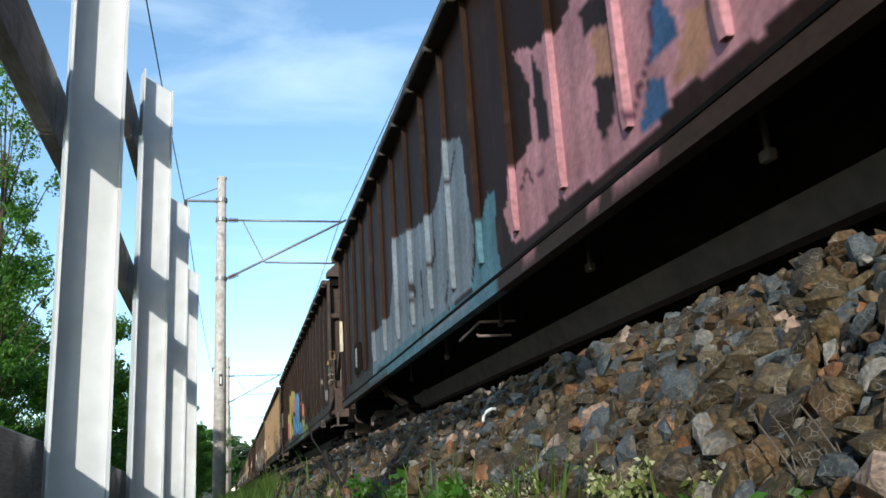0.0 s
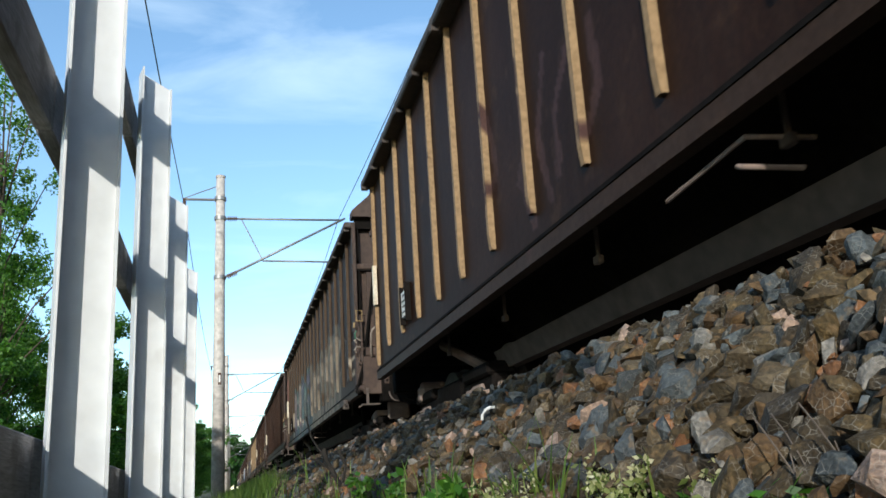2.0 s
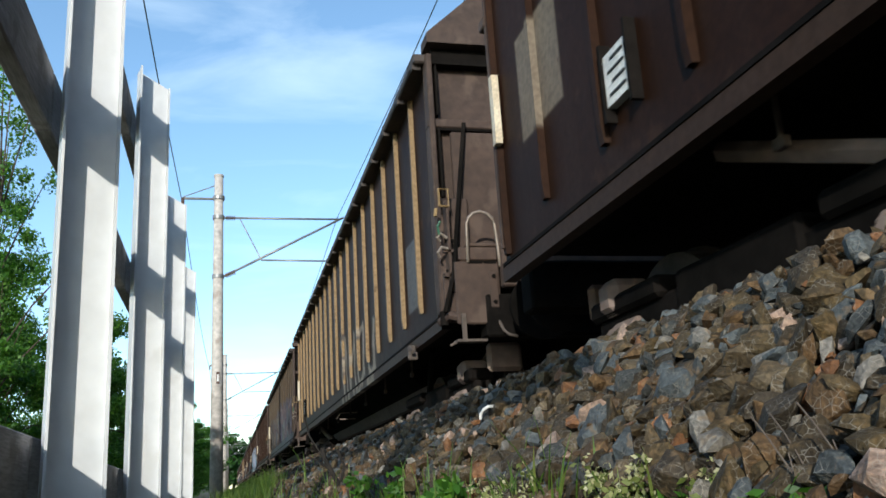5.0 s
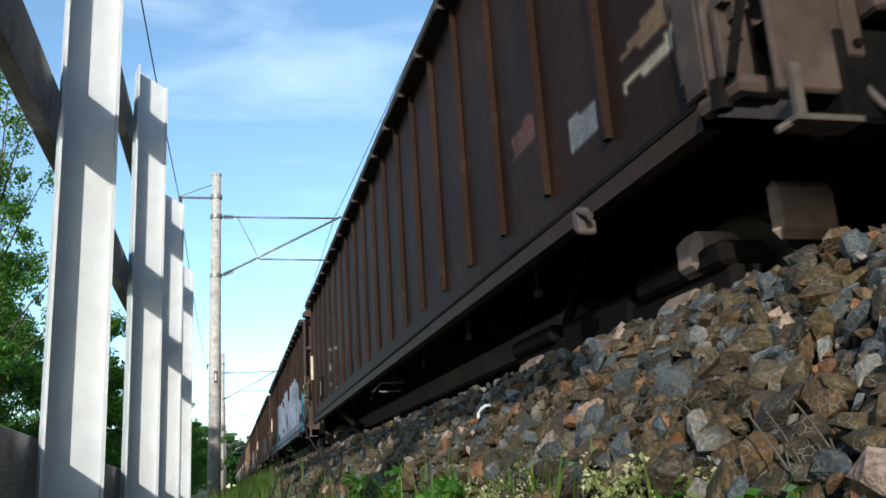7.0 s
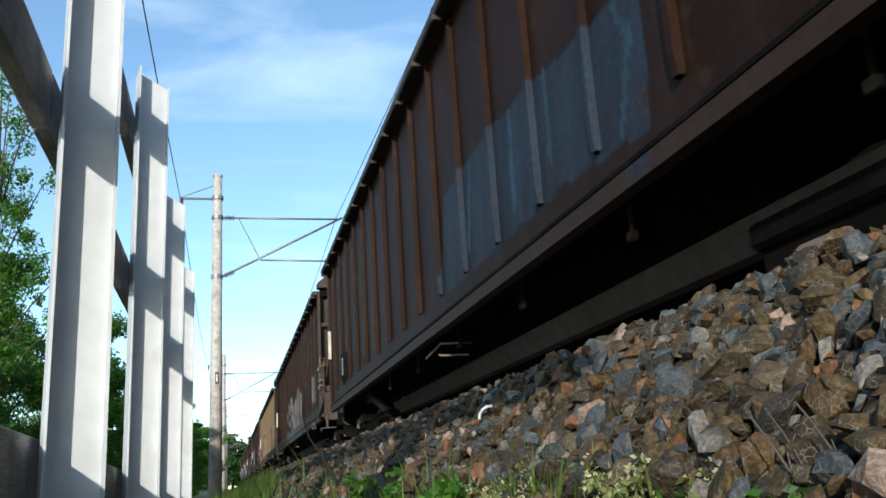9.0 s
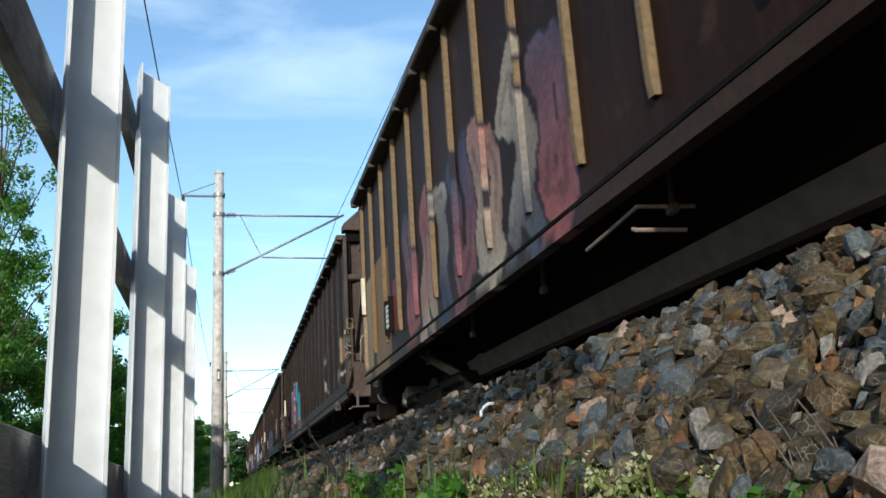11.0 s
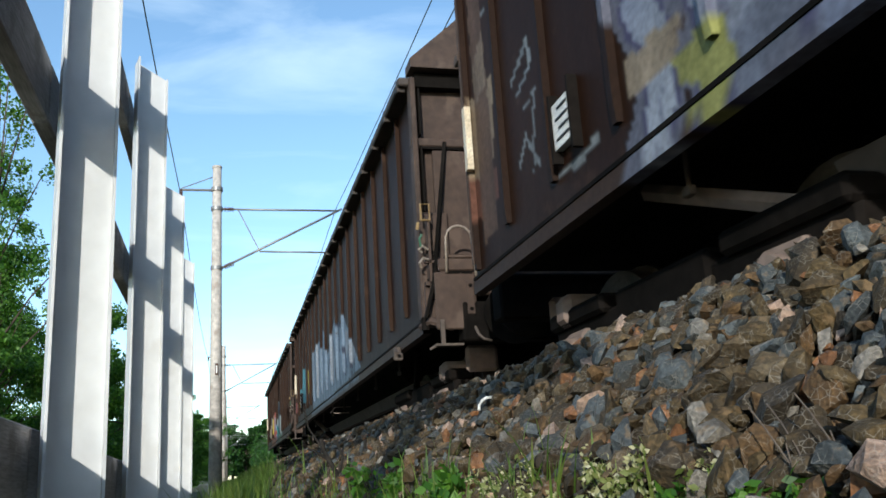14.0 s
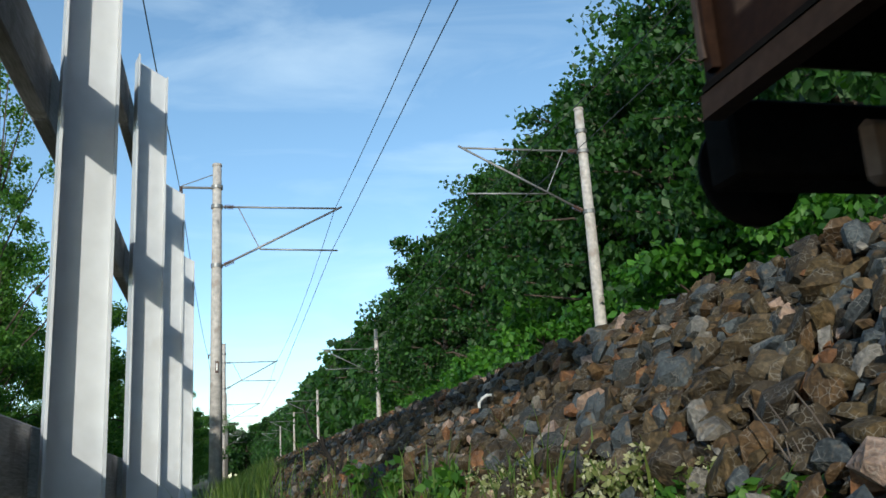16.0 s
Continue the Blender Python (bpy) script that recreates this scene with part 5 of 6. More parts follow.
fill(16, (0.28, 0.33, 0.40), 0.8, (6.31, 1.96), (6.07, 1.99), (6.16, 1.24), (6.39, 1.27))
fill(16, (0.28, 0.33, 0.40), 0.8, (8.81, 2.12), (8.33, 2.12), (8.34, 1.22), (8.86, 1.24))
stroke(16, (0.045, 0.065, 0.11), 0.85, 0.068, (6.20, 1.94), (5.98, 1.54), (5.99, 1.32))
stroke(16, (0.045, 0.065, 0.11), 0.85, 0.068, (5.48, 2.03), (5.42, 1.60))
stroke(16, (0.045, 0.065, 0.11), 0.85, 0.068, (6.45, 1.90), (6.64, 1.64), (6.88, 1.49))
stroke(16, (0.045, 0.065, 0.11), 0.85, 0.068, (5.49, 1.33), (5.36, 1.09))
stroke(16, (0.045, 0.065, 0.11), 0.85, 0.068, (4.84, 1.22), (4.92, 1.13))
stroke(16, (0.045, 0.065, 0.11), 0.85, 0.068, (4.58, 1.36), (4.49, 1.53))
stroke(16, (0.045, 0.065, 0.11), 0.85, 0.068, (4.17, 1.22), (4.24, 1.11), (4.35, 1.18), (4.30, 1.29))
stroke(16, (0.045, 0.065, 0.11), 0.85, 0.068, (4.01, 1.27), (4.08, 1.12))
stroke(16, (0.045, 0.065, 0.11), 0.85, 0.068, (6.04, 2.12), (5.53, 1.98), (5.15, 1.92))
stroke(16, (0.045, 0.065, 0.11), 0.85, 0.068, (5.08, 1.76), (4.78, 1.43), (4.73, 1.29))
fill(16, YELLOW, 0.8, (10.46, 1.94), (10.01, 1.92), (10.00, 1.43), (10.40, 1.47))
fill(16, (0.10, 0.30, 0.38), 0.8, (11.36, 2.08), (10.68, 1.99), (10.84, 1.34), (11.53, 1.37))
fill(16, (0.10, 0.30, 0.38), 0.8, (12.21, 1.73), (11.67, 1.74), (11.74, 1.28), (12.22, 1.27))
fill(16, (0.28, 0.2, 0.13), 0.6, (13.26, 1.91), (13.00, 1.87), (13.03, 1.65), (13.29, 1.64))
fill(16, (0.22, 0.09, 0.09), 0.6, (13.35, 1.55), (12.81, 1.51), (12.82, 1.29), (13.34, 1.33))
stroke(16, YELLOW, 0.8, 0.05, (12.52, 1.49), (12.38, 1.46), (12.43, 1.35), (12.54, 1.43))
fill(17, (0.24, 0.29, 0.30), 0.9, (5.98, 1.98), (5.69, 2.25), (4.28, 1.34), (4.34, 1.09), (4.69, 1.11), (6.36, 1.16), (6.49, 1.20), (6.34, 1.66), (6.19, 1.79))
fill(17, (0.09, 0.31, 0.24), 0.9, (6.62, 1.79), (6.43, 1.73), (6.39, 1.25), (6.60, 1.23), (6.69, 1.51))
fill(17, (0.03, 0.20, 0.19), 0.92, (6.36, 1.58), (6.23, 1.36), (6.04, 1.31), (6.05, 1.15), (6.33, 1.12), (6.43, 1.29))
fill(17, (0.27, 0.34, 0.08), 0.9, (5.44, 1.44), (5.26, 1.47), (5.16, 1.33), (5.27, 1.30), (5.40, 1.36))
fill(17, (0.10, 0.24, 0.12), 0.6, (5.56, 1.17), (5.22, 1.17), (4.86, 1.16), (4.68, 1.14), (4.97, 1.10), (5.87, 1.11))
stroke(17, (0.02, 0.10, 0.12), 0.9, 0.063, (5.73, 1.54), (5.66, 1.34), (5.54, 1.21), (5.31, 1.13))
stroke(17, (0.02, 0.10, 0.12), 0.9, 0.063, (5.50, 1.56), (5.45, 1.40), (5.24, 1.24), (5.12, 1.30), (5.06, 1.39))
stroke(17, (0.02, 0.10, 0.12), 0.9, 0.063, (6.41, 1.50), (5.93, 1.32), (5.84, 1.32))
stroke(17, (0.02, 0.10, 0.12), 0.9, 0.063, (6.19, 1.79), (6.00, 1.88))
stroke(17, (0.02, 0.10, 0.12), 0.9, 0.063, (5.94, 1.27), (5.90, 1.12))
fill(17, (0.15, 0.26, 0.38), 0.85, (7.12, 1.48), (6.93, 1.64), (6.88, 1.48), (6.71, 1.41), (6.73, 1.11), (7.02, 1.08))
fill(17, (0.33, 0.095, 0.085), 0.9, (7.81, 2.00), (7.43, 1.99), (7.17, 1.67), (6.94, 1.33), (7.03, 1.26), (7.31, 1.11), (7.77, 1.11), (7.84, 1.47), (7.97, 1.82))
fill(17, (0.26, 0.22, 0.27), 0.8, (7.79, 1.83), (7.53, 1.85), (7.56, 1.39), (7.76, 1.41))
fill(17, (0.28, 0.17, 0.14), 0.85, (8.51, 1.98), (8.26, 1.97), (7.93, 1.43), (7.99, 1.18), (8.45, 1.23), (8.60, 1.62))
fill(17, (0.45, 0.37, 0.07), 0.9, (9.38, 1.85), (9.05, 1.89), (8.80, 1.90), (8.72, 1.36), (9.28, 1.38), (9.47, 1.64))
fill(17, (0.33, 0.14, 0.10), 0.7, (10.47, 1.10), (9.79, 1.28), (7.77, 1.13), (7.22, 1.09), (8.49, 1.06))
fill(17, GREY, 0.6, (9.98, 1.97), (9.68, 1.99), (9.71, 1.60), (10.01, 1.57))
fill(17, CREAM, 0.5, (11.59, 1.69), (11.08, 1.64), (11.15, 1.37), (11.60, 1.39))
fill(17, CREAM, 0.5, (10.65, 1.75), (10.31, 1.74), (10.42, 1.29), (10.68, 1.29))
fill(17, GREY, 0.7, (1.24, 2.03), (0.97, 1.99), (1.00, 1.78), (1.24, 1.78))
fill(17, GREY, 0.7, (2.01, 1.97), (1.75, 2.01), (1.74, 1.62), (2.03, 1.62))
fill(17, (0.20, 0.32, 0.18), 0.7, (1.22, 1.51), (0.95, 1.50), (0.97, 1.22), (1.23, 1.22))
fill(17, CREAM, 0.6, (0.53, 1.57), (0.35, 1.55), (0.36, 1.40), (0.51, 1.40))
stroke(14, (0.30, 0.25, 0.19), 0.6, 0.05, (6.30, 2.51), (6.50, 1.72))
stroke(14, (0.30, 0.25, 0.19), 0.6, 0.05, (5.72, 2.53), (5.73, 1.96))
stroke(14, (0.30, 0.25, 0.19), 0.6, 0.05, (7.04, 2.51), (7.14, 1.51))
stroke(14, (0.30, 0.25, 0.19), 0.6, 0.05, (8.65, 2.49), (8.69, 1.93))
stroke(14, (0.30, 0.25, 0.19), 0.6, 0.05, (3.47, 2.00), (3.50, 1.37))
stroke(14, (0.30, 0.25, 0.19), 0.6, 0.05, (4.24, 1.96), (4.22, 1.37))
stroke(14, (0.30, 0.25, 0.19), 0.6, 0.05, (10.53, 1.81), (10.49, 1.41))
stroke(14, (0.30, 0.25, 0.19), 0.6, 0.05, (7.95, 2.51), (7.97, 1.92))
stroke(14, (0.30, 0.25, 0.19), 0.6, 0.05, (4.92, 1.92), (4.91, 1.54))
for k in (3, 4, 7, 8, 9, 13, 14, 15, 17):
    # rust-bleached panel beside the rear corner
    fill(k, (0.17, 0.108, 0.078), 0.55, (12.84, 1.25), (13.12, 1.22), (13.14, 2.95), (12.87, 2.98))
    fill(k, (0.30, 0.23, 0.17), 0.6, (12.86, 1.70 + 0.03 * k), (13.10, 1.68 + 0.03 * k), (13.12, 2.10 + 0.02 * k), (12.88, 2.06 + 0.03 * k))
stroke(9, (0.025, 0.03, 0.07), 0.9, 0.09, (9.32, 1.56), (9.25, 1.31), (9.21, 1.10))
stroke(9, (0.025, 0.03, 0.07), 0.9, 0.09, (8.90, 1.29), (8.98, 1.19))
stroke(9, (0.025, 0.03, 0.07), 0.9, 0.09, (9.63, 1.52), (9.72, 1.45), (9.65, 1.28))
stroke(9, (0.025, 0.03, 0.07), 0.9, 0.09, (9.10, 1.30), (9.07, 1.15))

wagon = wagon_base()
WAGONS = [wagon]
for k in range(1, 18):
    WAGONS.append(copy_thing(wagon, pose(0, 0, 0)))


def dress(w, k):
    """Gives wagon k its own sides, ribs and sill with the paint sprayed on it."""
    pieces, patches = SPRAYED[k][:2]
    art = art_of(k, pieces, patches, k)
    lip_art = art_of(k, pieces, patches, k, (0.075, 0.052, 0.040, 0.5))
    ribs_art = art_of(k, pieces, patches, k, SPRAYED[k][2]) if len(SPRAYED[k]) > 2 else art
    for ob in sorted(w.children, key=lambda o: o.name):
        kind = ob.name.split(".")[0]
        if kind in ("side_sheet", "rib", "sill_lip"):
            if k:
                ob.data = ob.data.copy()
            layer = ob.data.color_attributes["paint"]
            m = len(ob.data.vertices)
            co = np.empty(m * 3, np.float32)
            ob.data.vertices.foreach_get("co", co)
            co = co.reshape(-1, 3)
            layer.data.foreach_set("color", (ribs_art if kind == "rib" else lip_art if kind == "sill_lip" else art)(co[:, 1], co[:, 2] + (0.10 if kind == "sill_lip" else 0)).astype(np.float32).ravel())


for k, w in enumerate(WAGONS):
    dress(w, k)

# ---- trees ----
def leaf_cloud(rng, centres, count, size, flat, material, name):
    """Many small folded leaves in clumps round the centres (x, y, z, radius)."""
    g = np.random.default_rng(rng)
    c = np.array(centres)
    pick = g.integers(0, len(c), count)
    d = g.normal(size=(count, 3))
    d /= np.linalg.norm(d, axis=1)[:, None]
    r = g.random(count) ** 0.45
    p = c[pick, :3] + d * (r * c[pick, 3])[:, None] * np.array([1, 1, flat])
    s = size * g.uniform(0.6, 1.35, count)
    yaw, tip = g.uniform(0, math.tau, count), g.normal(-0.5, 0.7, count)
    u = np.stack([np.cos(yaw) * np.cos(tip), np.sin(yaw) * np.cos(tip), np.sin(tip)], 1)
    roll = g.normal(0, 1.1, count)
    side0 = np.stack([-np.sin(yaw), np.cos(yaw), np.zeros(count)], 1)
    nrm = np.cross(u, side0)
    v = side0 * np.cos(roll)[:, None] + nrm * np.sin(roll)[:, None]
    n2 = np.cross(u, v)
    a, b = p, p + u * s[:, None]
    m = p + u * (s * 0.45)[:, None] + n2 * (s * 0.08)[:, None]
    l = m + v * (s * 0.3)[:, None] - n2 * (s * 0.12)[:, None]
    q = m - v * (s * 0.3)[:, None] - n2 * (s * 0.12)[:, None]
    verts = np.stack([a, l, b, q], 1).reshape(-1, 3)
    me = bpy.data.meshes.new(name)
    me.vertices.add(len(verts))
    me.vertices.foreach_set("co", verts.astype(np.float32).ravel())
    k = np.arange(count)[:, None] * 4
    loops = np.concatenate([k, k + 1, k + 2, k, k + 2, k + 3], 1).ravel()
    me.loops.add(len(loops))
    me.loops.foreach_set("vertex_index", loops.astype(np.int32))
    me.polygons.add(count * 2)
    me.polygons.foreach_set("loop_start", np.arange(count * 2, dtype=np.int32) * 3)
    me.materials.append(material)
    me.update(calc_edges=True)
    return me


def tree(seed, height, spread, leaves, size, low, material, label, category="tree", name="tree", airy=False):
    """A tapered trunk with limbs, and a crown of leaves in uneven clumps at the limbs' ends."""
    rng = random.Random(seed)
    t = thing(name, label, category, group="trees and shrubs")
    bm = bmesh.new()
    bend = rng.uniform(-0.4, 0.4)
    trunk = [(bend * math.sin(k / 6 * 2.2), 0.3 * bend * k / 6, height * 0.86 * k / 6) for k in range(7)]
    rod(bm, trunk, (0.009 if airy else 0.02) * height, 8, 0.003 * height)
    centres = []
    n = 26 if not airy else 20
    for i in range(n):
        f = low + (1 - low) * (i + rng.random()) / n
        f = min(f, 0.99)
        base = Vector(trunk[min(6, int(f * 6))])
        base.z = height * 0.86 * max(0.05, f * 0.9)
        a = i * 2.4 + rng.uniform(-0.5, 0.5)
        reach = spread * (0.35 + 0.75 * math.sin(math.pi * min(1, 0.18 + f * 0.8))) * rng.uniform(0.6, 1.1)
        if airy:
            reach *= (0.55 + 0.6 * (1 - f)) * (0.7 if airy == 2 else 1.0)
        end = base + Vector((math.cos(a) * reach, math.sin(a) * reach, height * (0.30 if airy == 2 else 0.16 if airy else 0.06) + rng.uniform(-0.3, 0.5)))
        mid = base.lerp(end, 0.5) + Vector((0, 0, 0.12 * reach))
        rod(bm, [base, mid, end], (0.0028 if airy else 0.006) * height, 5, 0.0012 * height)
        for s in (0.45, 0.75, 1.0):
            q = base.lerp(end, s)
            centres.append((q.x + rng.uniform(-.3, .3) * spread * 0.4, q.y + rng.uniform(-.3, .3) * spread * 0.4, q.z + rng.uniform(-0.2, 0.3), spread * rng.uniform(0.16, 0.36) * (0.42 if airy == 2 else 0.6 if airy else 1)))
    part("trunk", bm, M_BARK, t, smooth=True)
    crown = new("crown", leaf_cloud(seed, centres, leaves, size, (0.40 if height < 6 else 0.55) if not airy else 1.0, material, "crown"))
    crown.parent = t
    return t


rng = random.Random(11)
ROWAN = "young leafy tree with thin upright shoots behind the fence"
FOREST = "broad-leaved forest tree in full green leaf on the slope"
SHRUB = "dense green shrub at the foot of the wooded slope"
left_kinds = [tree(21, 4.6, 1.3, 9000, 0.046, 0.05, M_LEAF, ROWAN, airy=2), tree(22, 3.6, 1.2, 24000, 0.05, 0.05, M_LEAF, ROWAN, airy=True),
              tree(23, 3.0, 1.3, 26000, 0.055, 0.03, M_LEAF, "bushy green shrub beside the fence", "shrub", "shrub")]
left_plan = [(-2.5, 8.9, 0, 0.95), (-2.35, 10.8, 1, 0.82), (-3.1, 11.0, 0, 1.15), (-1.95, 13.4, 2, 1.0), (-3.2, 14.5, 1, 1.0), (-2.3, 16.8, 1, 0.95), (-4.4, 9.5, 2, 1.2),
             (-1.7, 20.5, 2, 0.9), (-2.7, 21, 1, 1.1), (-1.5, 25.5, 2, 0.85), (-2.4, 28, 2, 1.1), (-1.4, 33, 2, 0.95), (-2.2, 38, 1, 1.0), (-2.0, 46, 2, 1.2), (-5.0, 14, 0, 1.35), (-4.2, 18, 0, 1.4),
             (-2.6, 7.4, 2, 0.62), (-3.6, 7.0, 2, 0.8), (-3.3, 9.2, 2, 0.8), (-2.2, 58, 2, 1.5), (-2.4, 75, 0, 1.2)]
seen = set()
for x, y, k, s in left_plan:
    m = pose(x, y, bank_profile(x) - 0.05, 0, 0, rng.uniform(0, 360))
    if k not in seen:
        seen.add(k)
        left_kinds[k].scale = (1, 1, 1)
        left_kinds[k].matrix_basis = m
        left_kinds[k].scale = (s, s, s)
    else:
        c = copy_thing(left_kinds[k], m)
        c.scale = (s, s, s)

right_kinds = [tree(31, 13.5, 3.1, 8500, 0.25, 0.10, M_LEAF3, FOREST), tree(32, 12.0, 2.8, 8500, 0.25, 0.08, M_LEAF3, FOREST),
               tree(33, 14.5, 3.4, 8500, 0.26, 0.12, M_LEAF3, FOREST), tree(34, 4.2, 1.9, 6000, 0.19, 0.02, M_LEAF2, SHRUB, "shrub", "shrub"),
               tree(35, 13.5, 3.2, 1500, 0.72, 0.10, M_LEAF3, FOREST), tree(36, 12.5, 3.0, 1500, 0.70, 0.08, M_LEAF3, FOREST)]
plan = []
y = 10.5
while y < 400:
    far = y > 62
    kinds = (4, 5) if far else (0, 1, 2)
    plan.append((12.6 + rng.uniform(-0.8, 0.8), y, rng.choice(kinds), rng.uniform(0.96, 1.18)))
    plan.append((16.6 + rng.uniform(-1, 1), y + 2, rng.choice(kinds), rng.uniform(0.98, 1.2)))
    if not far:
        plan.append((21.5 + rng.uniform(-1, 1), y + 1, rng.choice((0, 2)), rng.uniform(1.2, 1.4)))
        plan.append((10.3 + rng.uniform(-0.4, 0.4), y + 0.8, 3, rng.uniform(0.7, 1.15)))
        plan.append((10.8 + rng.uniform(-0.4, 0.4), y + 2.6, 3, rng.uniform(0.9, 1.4)))
    y += 3.7 if not far else (6.0 if y < 180 else 10.0)
for k in range(44):
    plan.append((-95 + k * 3 + rng.uniform(-2, 2), 450 + rng.uniform(-15, 25), rng.choice((4, 5)), rng.uniform(1.7, 2.5)))
seen = set()
for x, y, k, s in plan:
    m = pose(x, y, bank_profile(x) - 0.1, 0, 0, rng.uniform(0, 360))
    if k in seen:
        c = copy_thing(right_kinds[k], m)
    else:
        seen.add(k)
        c = right_kinds[k]
        c.matrix_basis = m
    c.scale = (s, s, s)


# ---- weeds and grass at the foot of the bank ----
def blades(name, label, spots, count, height, width, material, seed):
    """Grass or weed blades, bent, scattered in patches (x, y, rx, ry)."""
    g = random.Random(seed)
    verts, faces = [], []
    for _ in range(count):
        x, y, rx, ry = g.choice(spots)
        x, y = x + g.gauss(0, rx), y + g.gauss(0, ry)
        h, a = height * g.uniform(0.4, 1.1), g.uniform(0, math.tau)
        lean = g.uniform(0.1, 0.6) * h
        z = bank_profile(x) - 0.04
        w = width * g.uniform(0.6, 1.2)
        dx, dy = math.cos(a), math.sin(a)
        k = len(verts)
        for t in (0, 0.4, 0.75):
            b = w * (1 - t * 0.6) / 2
            cx, cy, cz = x + dx * lean * t * t, y + dy * lean * t * t, z + h * t
            verts += [(cx - dy * b, cy + dx * b, cz), (cx + dy * b, cy - dx * b, cz)]
        verts.append((x + dx * lean, y + dy * lean, z + h))
        faces += [(k, k + 1, k + 3, k + 2), (k + 2, k + 3, k + 5, k + 4), (k + 4, k + 5, k + 6)]
    return tagged(new(name, mesh_arrays(name, verts, faces, material)), label, "grass", kind="stuff")


blades("verge_grass", "tall green grass on the verge below the bank", [(0.1, 6 + i * 1.3, 0.16, 0.6) for i in range(30)] + [(0.42, 10 + i * 1.5, 0.08, 0.6) for i in range(24)], 9000, 0.32, 0.010, M_GRASS, 5)
blades("bank_grass", "sparse grass blades among the lowest stones", [(0.42, 1.9, 0.02, 0.12), (0.40, 2.5, 0.03, 0.3), (0.40, 3.4, 0.03, 0.3), (0.42, 4.6, 0.04, 0.5), (0.44, 1.25, 0.02, 0.15)], 420, 0.17, 0.006, M_GRASS, 6)


def weed(name, label, x, y, tall, stalks, leaf, seed, material, head=None):
    """A small leafy weed: thin stalks, leaves along them, a flower head if given."""
    g = random.Random(seed)
    w = thing(name, label, "plant", pose(x, y, bank_profile(x) - 0.03), "weeds on the bank")
    bm = bmesh.new()
    centres, heads = [], []
    for _ in range(stalks):
        a, l = g.uniform(0, math.tau), g.uniform(0.05, 0.45) * tall
        h = tall * g.uniform(0.6, 1.0)
        tipp = (math.cos(a) * l, math.sin(a) * l, h)
        rod(bm, [(0, 0, 0), (tipp[0] * 0.4, tipp[1] * 0.4, h * 0.55), tipp], 0.0022, 5, 0.001)
        for t in (0.45, 0.65, 0.85, 1.0):
            centres.append((tipp[0] * t, tipp[1] * t, h * t, 0.022))
        heads.append((*tipp, 0.016))
    tagged(part("stalks", bm, M_GRASS, w), kind="stuff")
    ob = new("leaves", leaf_cloud(seed, centres, stalks * 20, leaf, 1.0, material, "leaves"))
    ob.parent = w
    if head:
        ob = new("blossoms", leaf_cloud(seed + 1, heads, stalks * 14, 0.009, 1.6, head, "blossoms"))
        ob.parent = w
    return w


g = random.Random(9)
for i in range(7):
    weed("weed", "leafy green weed growing between the stones", 0.430 + g.uniform(-0.02, 0.03), 0.62 + i * 0.05 + g.uniform(-0.03, 0.03), g.uniform(0.04, 0.07), 5, 0.015, 100 + i, M_LEAF)
for i in range(20):
    weed("flowering_weed", "pale yellow flowering weed at the foot of the bank", 0.435 + g.uniform(-0.03, 0.035), 0.80 + i * 0.038 + g.uniform(-0.04, 0.04), g.uniform(0.045, 0.085), 6, 0.012, 200 + i, M_PALE, M_FLOWER)
for x, y, h in ((0.44, 1.72, 0.10), (0.44, 1.80, 0.11), (0.42, 2.3, 0.14), (0.43, 2.9, 0.15)):
    weed("weed", "leafy green weed growing between the stones", x, y, h, 7, 0.028, int(y * 100), M_LEAF)


def twig():
    t = thing("bare_twig", "bare dark forked twig standing on the bank", "twig", pose(0.455, 3.75, 0.2))
    part("stem", rods(([(0.02, 0, 0), (-0.01, 0, 0.10), (-0.06, 0.02, 0.20), (-0.07, 0.02, 0.25)], 0.010), sides=6), M_TWIG, t)
    part("branch", rods(([(0.0, 0.0, 0.08), (0.02, 0.0, 0.17), (-0.01, 0, 0.24)], 0.007), sides=5), M_TWIG, t)
    part("branch", rods(([(-0.06, 0.02, 0.20), (-0.12, 0.05, 0.30), (-0.14, 0.06, 0.39)], 0.004), sides=5), M_TWIG, t)
    part("branch", rods(([(-0.03, 0.01, 0.15), (-0.10, 0.0, 0.20), (-0.13, 0, 0.21)], 0.005), sides=5), M_TWIG, t)
    part("branch", rods(([(0.12, 0.1, 0.0), (0.12, 0.1, 0.15), (0.135, 0.1, 0.24)], 0.008), sides=5), M_TWIG, t)
    return t


twig()


def dry_stalk(x, y, reach, lean):
    """A dead stem bent over the stones."""
    t = thing("dry_stalk", "thin dry grey plant stalk leaning over the stones", "plant", pose(x, y, bank_profile(x) - 0.02), "dry stalks on the bank")
    part("stem", rods(([(0, 0, 0), (lean * 0.4, reach * 0.3, 0.028), (lean, reach * 0.7, 0.062), (lean * 1.3, reach, 0.082)], 0.0009), sides=5), M_DRY, t)
    part("side_shoot", rods(([(lean * 0.4, reach * 0.3, 0.028), (lean * 0.2, reach * 0.45, 0.048)], 0.0007), sides=5), M_DRY, t)
    return t


for x, y, reach, lean in ((0.475, 0.650, 0.05, -0.012), (0.478, 0.640, 0.07, 0.006), (0.485, 0.60, 0.06, -0.004)):
    dry_stalk(x, y, reach, lean)


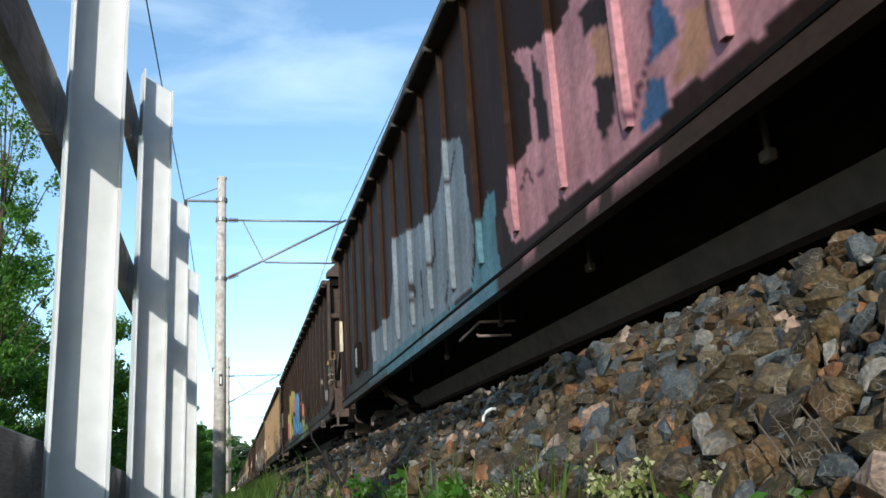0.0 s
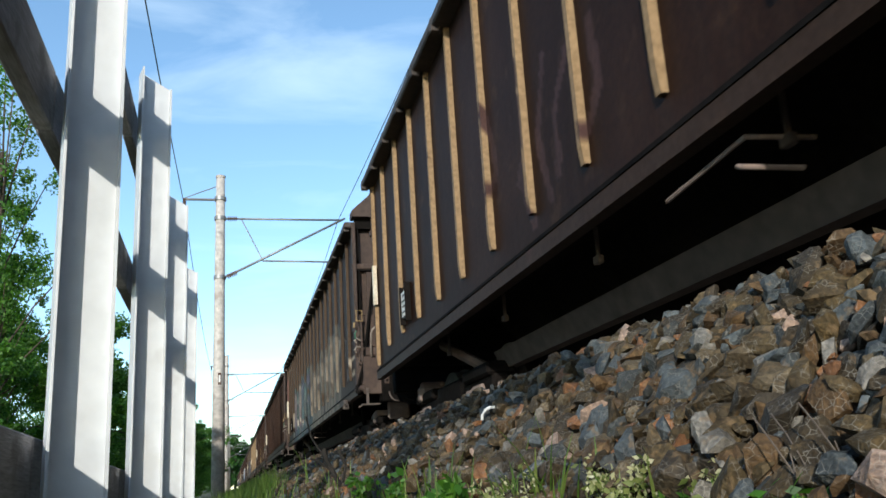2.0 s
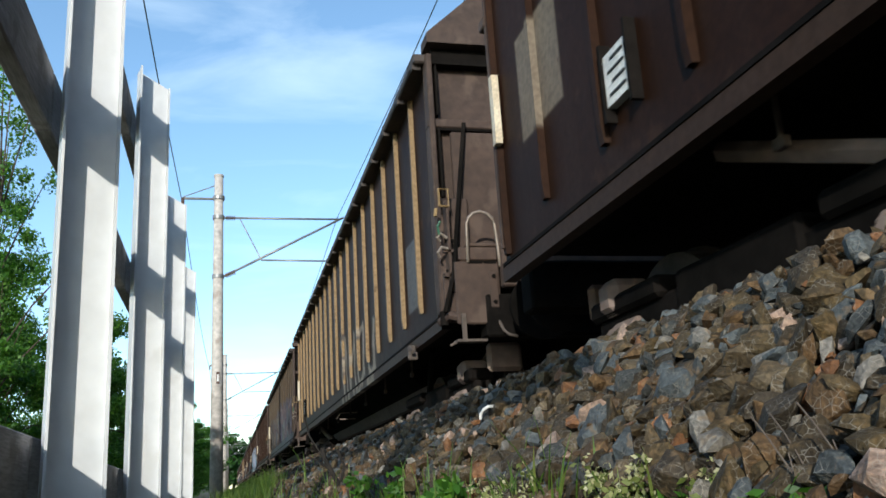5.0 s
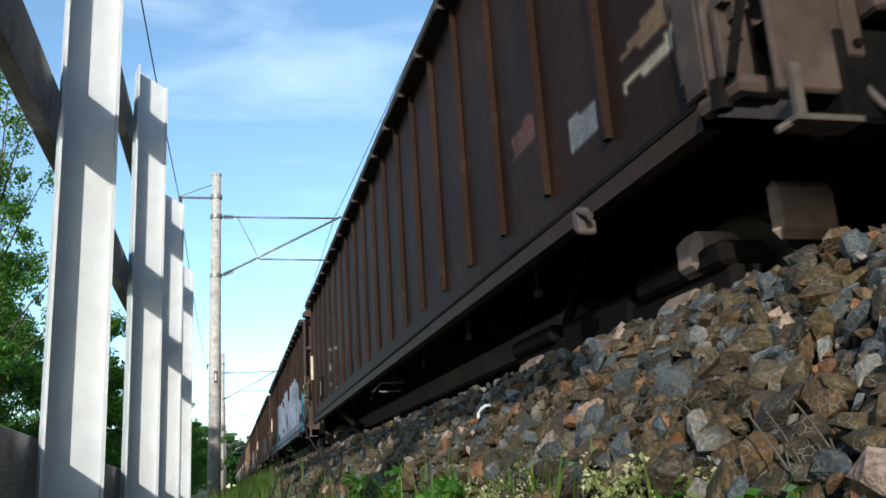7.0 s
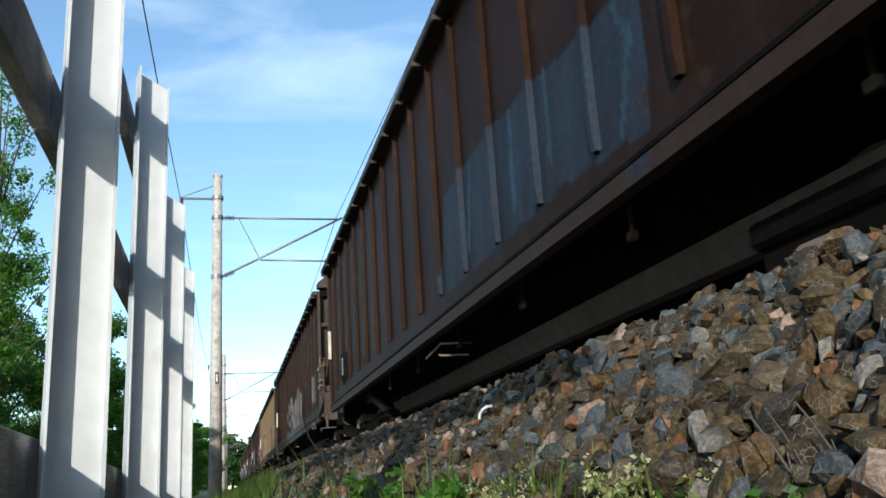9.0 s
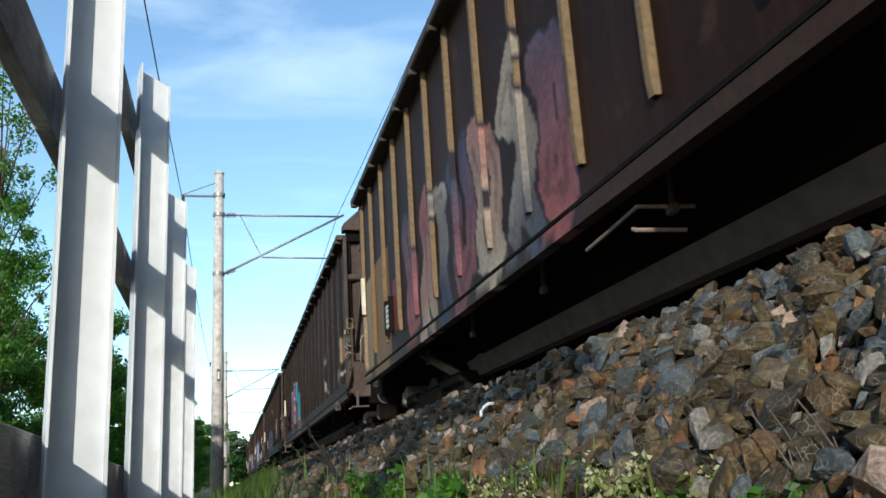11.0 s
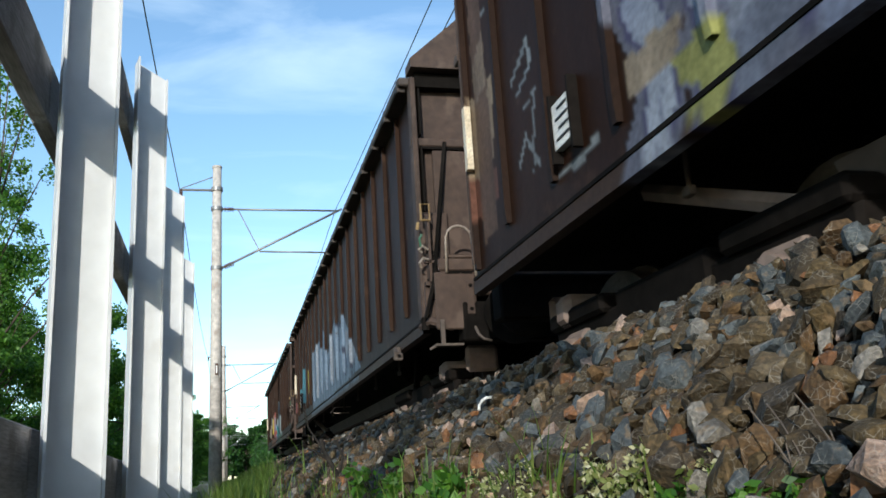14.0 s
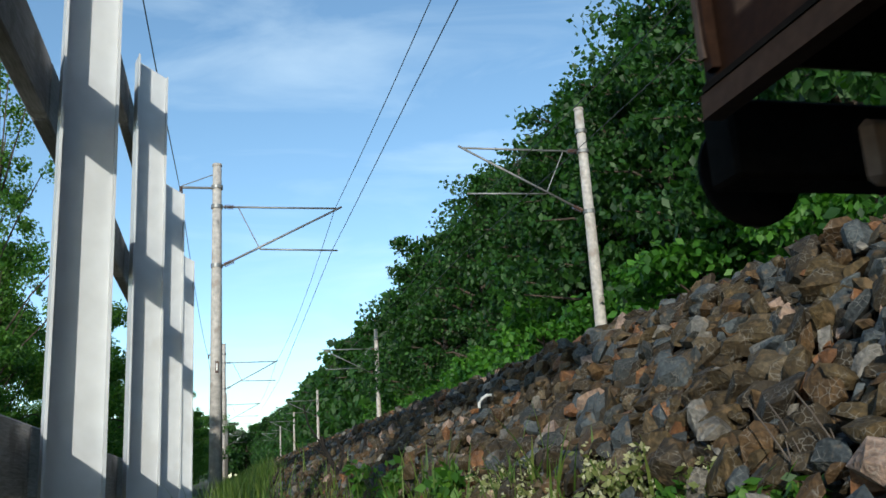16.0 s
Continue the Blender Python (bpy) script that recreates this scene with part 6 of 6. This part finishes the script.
def plastic_loop():
    t = thing("plastic_loop", "bent white plastic strap loop lying on the ballast", "strap", pose(0.655, 2.149, 0.435))
    bow = [(0.028 * math.cos(a), 0.006 * math.sin(3 * a), 0.034 * math.sin(a)) for a in (0.0, 0.45, 0.9, 1.35, 1.8, 2.25, 2.7, 3.1)]
    part("strap", rods((bow, 0.0042), sides=6), M_PLATE, t, smooth=True)
    return t


plastic_loop()


# ---- ballast stones ----
def stone_templates(n):
    out = []
    g = random.Random(77)
    for i in range(n):
        bm = bmesh.new()
        sq = (1.0, g.uniform(0.6, 0.95), g.uniform(0.45, 0.85))
        for _ in range(15):
            d = Vector((g.gauss(0, 1), g.gauss(0, 1), g.gauss(0, 1))).normalized() * g.uniform(0.8, 1.0)
            bm.verts.new((d.x * sq[0], d.y * sq[1], d.z * sq[2]))
        hull = bmesh.ops.convex_hull(bm, input=list(bm.verts))
        bmesh.ops.delete(bm, geom=list({v for v in hull["geom_interior"] if isinstance(v, bmesh.types.BMVert)}), context="VERTS")
        bmesh.ops.recalc_face_normals(bm, faces=list(bm.faces))
        bm.verts.index_update()
        out.append((np.array([v.co[:] for v in bm.verts]), np.array([[v.index for v in f.verts] for f in bm.faces if len(f.verts) == 3])))
        bm.free()
    return out


def bank_normal(x):
    d = (bank_profile(x + 0.03) - bank_profile(x - 0.03)) / 0.06
    return Vector((-d, 0, 1)).normalized()


def ballast():
    g = random.Random(5)
    tpl = stone_templates(28)
    bed = thing("ballast_bank", "bank of loose crushed rock in brown, ochre and blue-grey", "ballast", kind="structure")
    spots = []
    for y0, y1, area, r0, r1 in ((-0.4, 5.0, 0.00034, 0.011, 0.033), (-0.4, 1.7, 0.0010, 0.022, 0.038), (5.0, 16, 0.0014, 0.018, 0.042), (16, 70, 0.0060, 0.030, 0.055)):
        for _ in range(int((y1 - y0) * 0.72 / area)):
            x = 0.32 + 0.80 * g.random()
            spots.append((x, g.uniform(y0, y1), r0 + (r1 - r0) * g.random() ** 2.0))
    for _ in range(5200):
        spots.append((1.05 + 3.5 * g.random(), g.uniform(-3, 13), g.uniform(0.022, 0.042)))
    singles = [s for s in spots if 0.95 < s[1] < 2.3 and 0.50 < s[0] < 0.95 and 0.0235 < s[2] < 0.04]
    singles = sorted(singles, key=lambda s: -s[2])[:300]
    chosen = set(singles)
    meshes = [mesh_arrays("stone", [tuple(v) for v in vs], [tuple(int(i) for i in f) for f in fs], M_STONE) for vs, fs in tpl]
    verts, faces, base = [], [], 0
    for s in spots:
        x, y, r = s
        k = g.randrange(len(tpl))
        p = Vector((x, y, bank_profile(x))) + bank_normal(x) * (g.uniform(-0.014, 0.016) + (0.006 if r > 0.026 else 0))
        lie = Vector((0, 0, 1)).rotation_difference(bank_normal(x)).to_matrix()
        e = lie @ Euler((g.gauss(0, 0.55), g.gauss(0, 0.55), g.uniform(0, 6.3))).to_matrix()
        if s in chosen:
            ob = new("stone", meshes[k])
            ob.parent = bed
            ob.matrix_basis = Matrix.Translation(p) @ e.to_4x4() @ Matrix.Diagonal((r * 1.12, r * 1.12, r * 0.95, 1))
            continue
        vs, fs = tpl[k]
        verts.append((vs * (r * 1.12, r * 1.12, r * 0.95)) @ np.array(e).T + np.array(p))
        faces.append(fs + base)
        base += len(vs)
    v, f = np.concatenate(verts), np.concatenate(faces)
    ob = new("loose_stones", mesh_arrays("loose_stones", v.tolist(), f.tolist(), M_STONES))
    ob.parent = bed
    tagged(ob, kind="stuff")


ballast()


# how far the train lags behind an even pace, in metres
LATE = ((0, 0.08), (0.5, 0.12), (1, 0.04), (2, 0.1), (3, 0), (4, -0.05), (6.5, 0.2), (7, -0.18), (7.5, 0.2), (8.5, 0.3), (9, 0.25), (11.5, 0.04), (12, 0.08), (13, 0.18), (14, 0.1), (15, 0.02), (15.5, 0.5), (16, 0.5))


def motions():
    for k, w in enumerate(WAGONS):
        walk(w, [(t, pose(TRACK_X, FRONT0 + k * PITCH - SPEED * t + late, RAIL_Z)) for t, late in LATE])
    # wheelsets roll: those at the same place in their bogie share one turning
    turning = {}
    for w in WAGONS:
        for ob in w.children_recursive:
            if ob.name.split(".")[0] == "wheelset":
                y = round(ob.matrix_basis.translation.y, 2)
                if y not in turning:
                    walk(ob, [(i / FPS, pose(0, y, 0.46, math.degrees(SPEED / 0.46 * i / FPS) % 360)) for i in range(16 * FPS + 1)])
                    turning[y] = ob
                else:
                    first = turning[y].animation_data
                    ob.rotation_mode = "QUATERNION"
                    ob.animation_data_create()
                    ob.animation_data.action = first.action
                    ob.animation_data.action_slot = first.action_slot


motions()
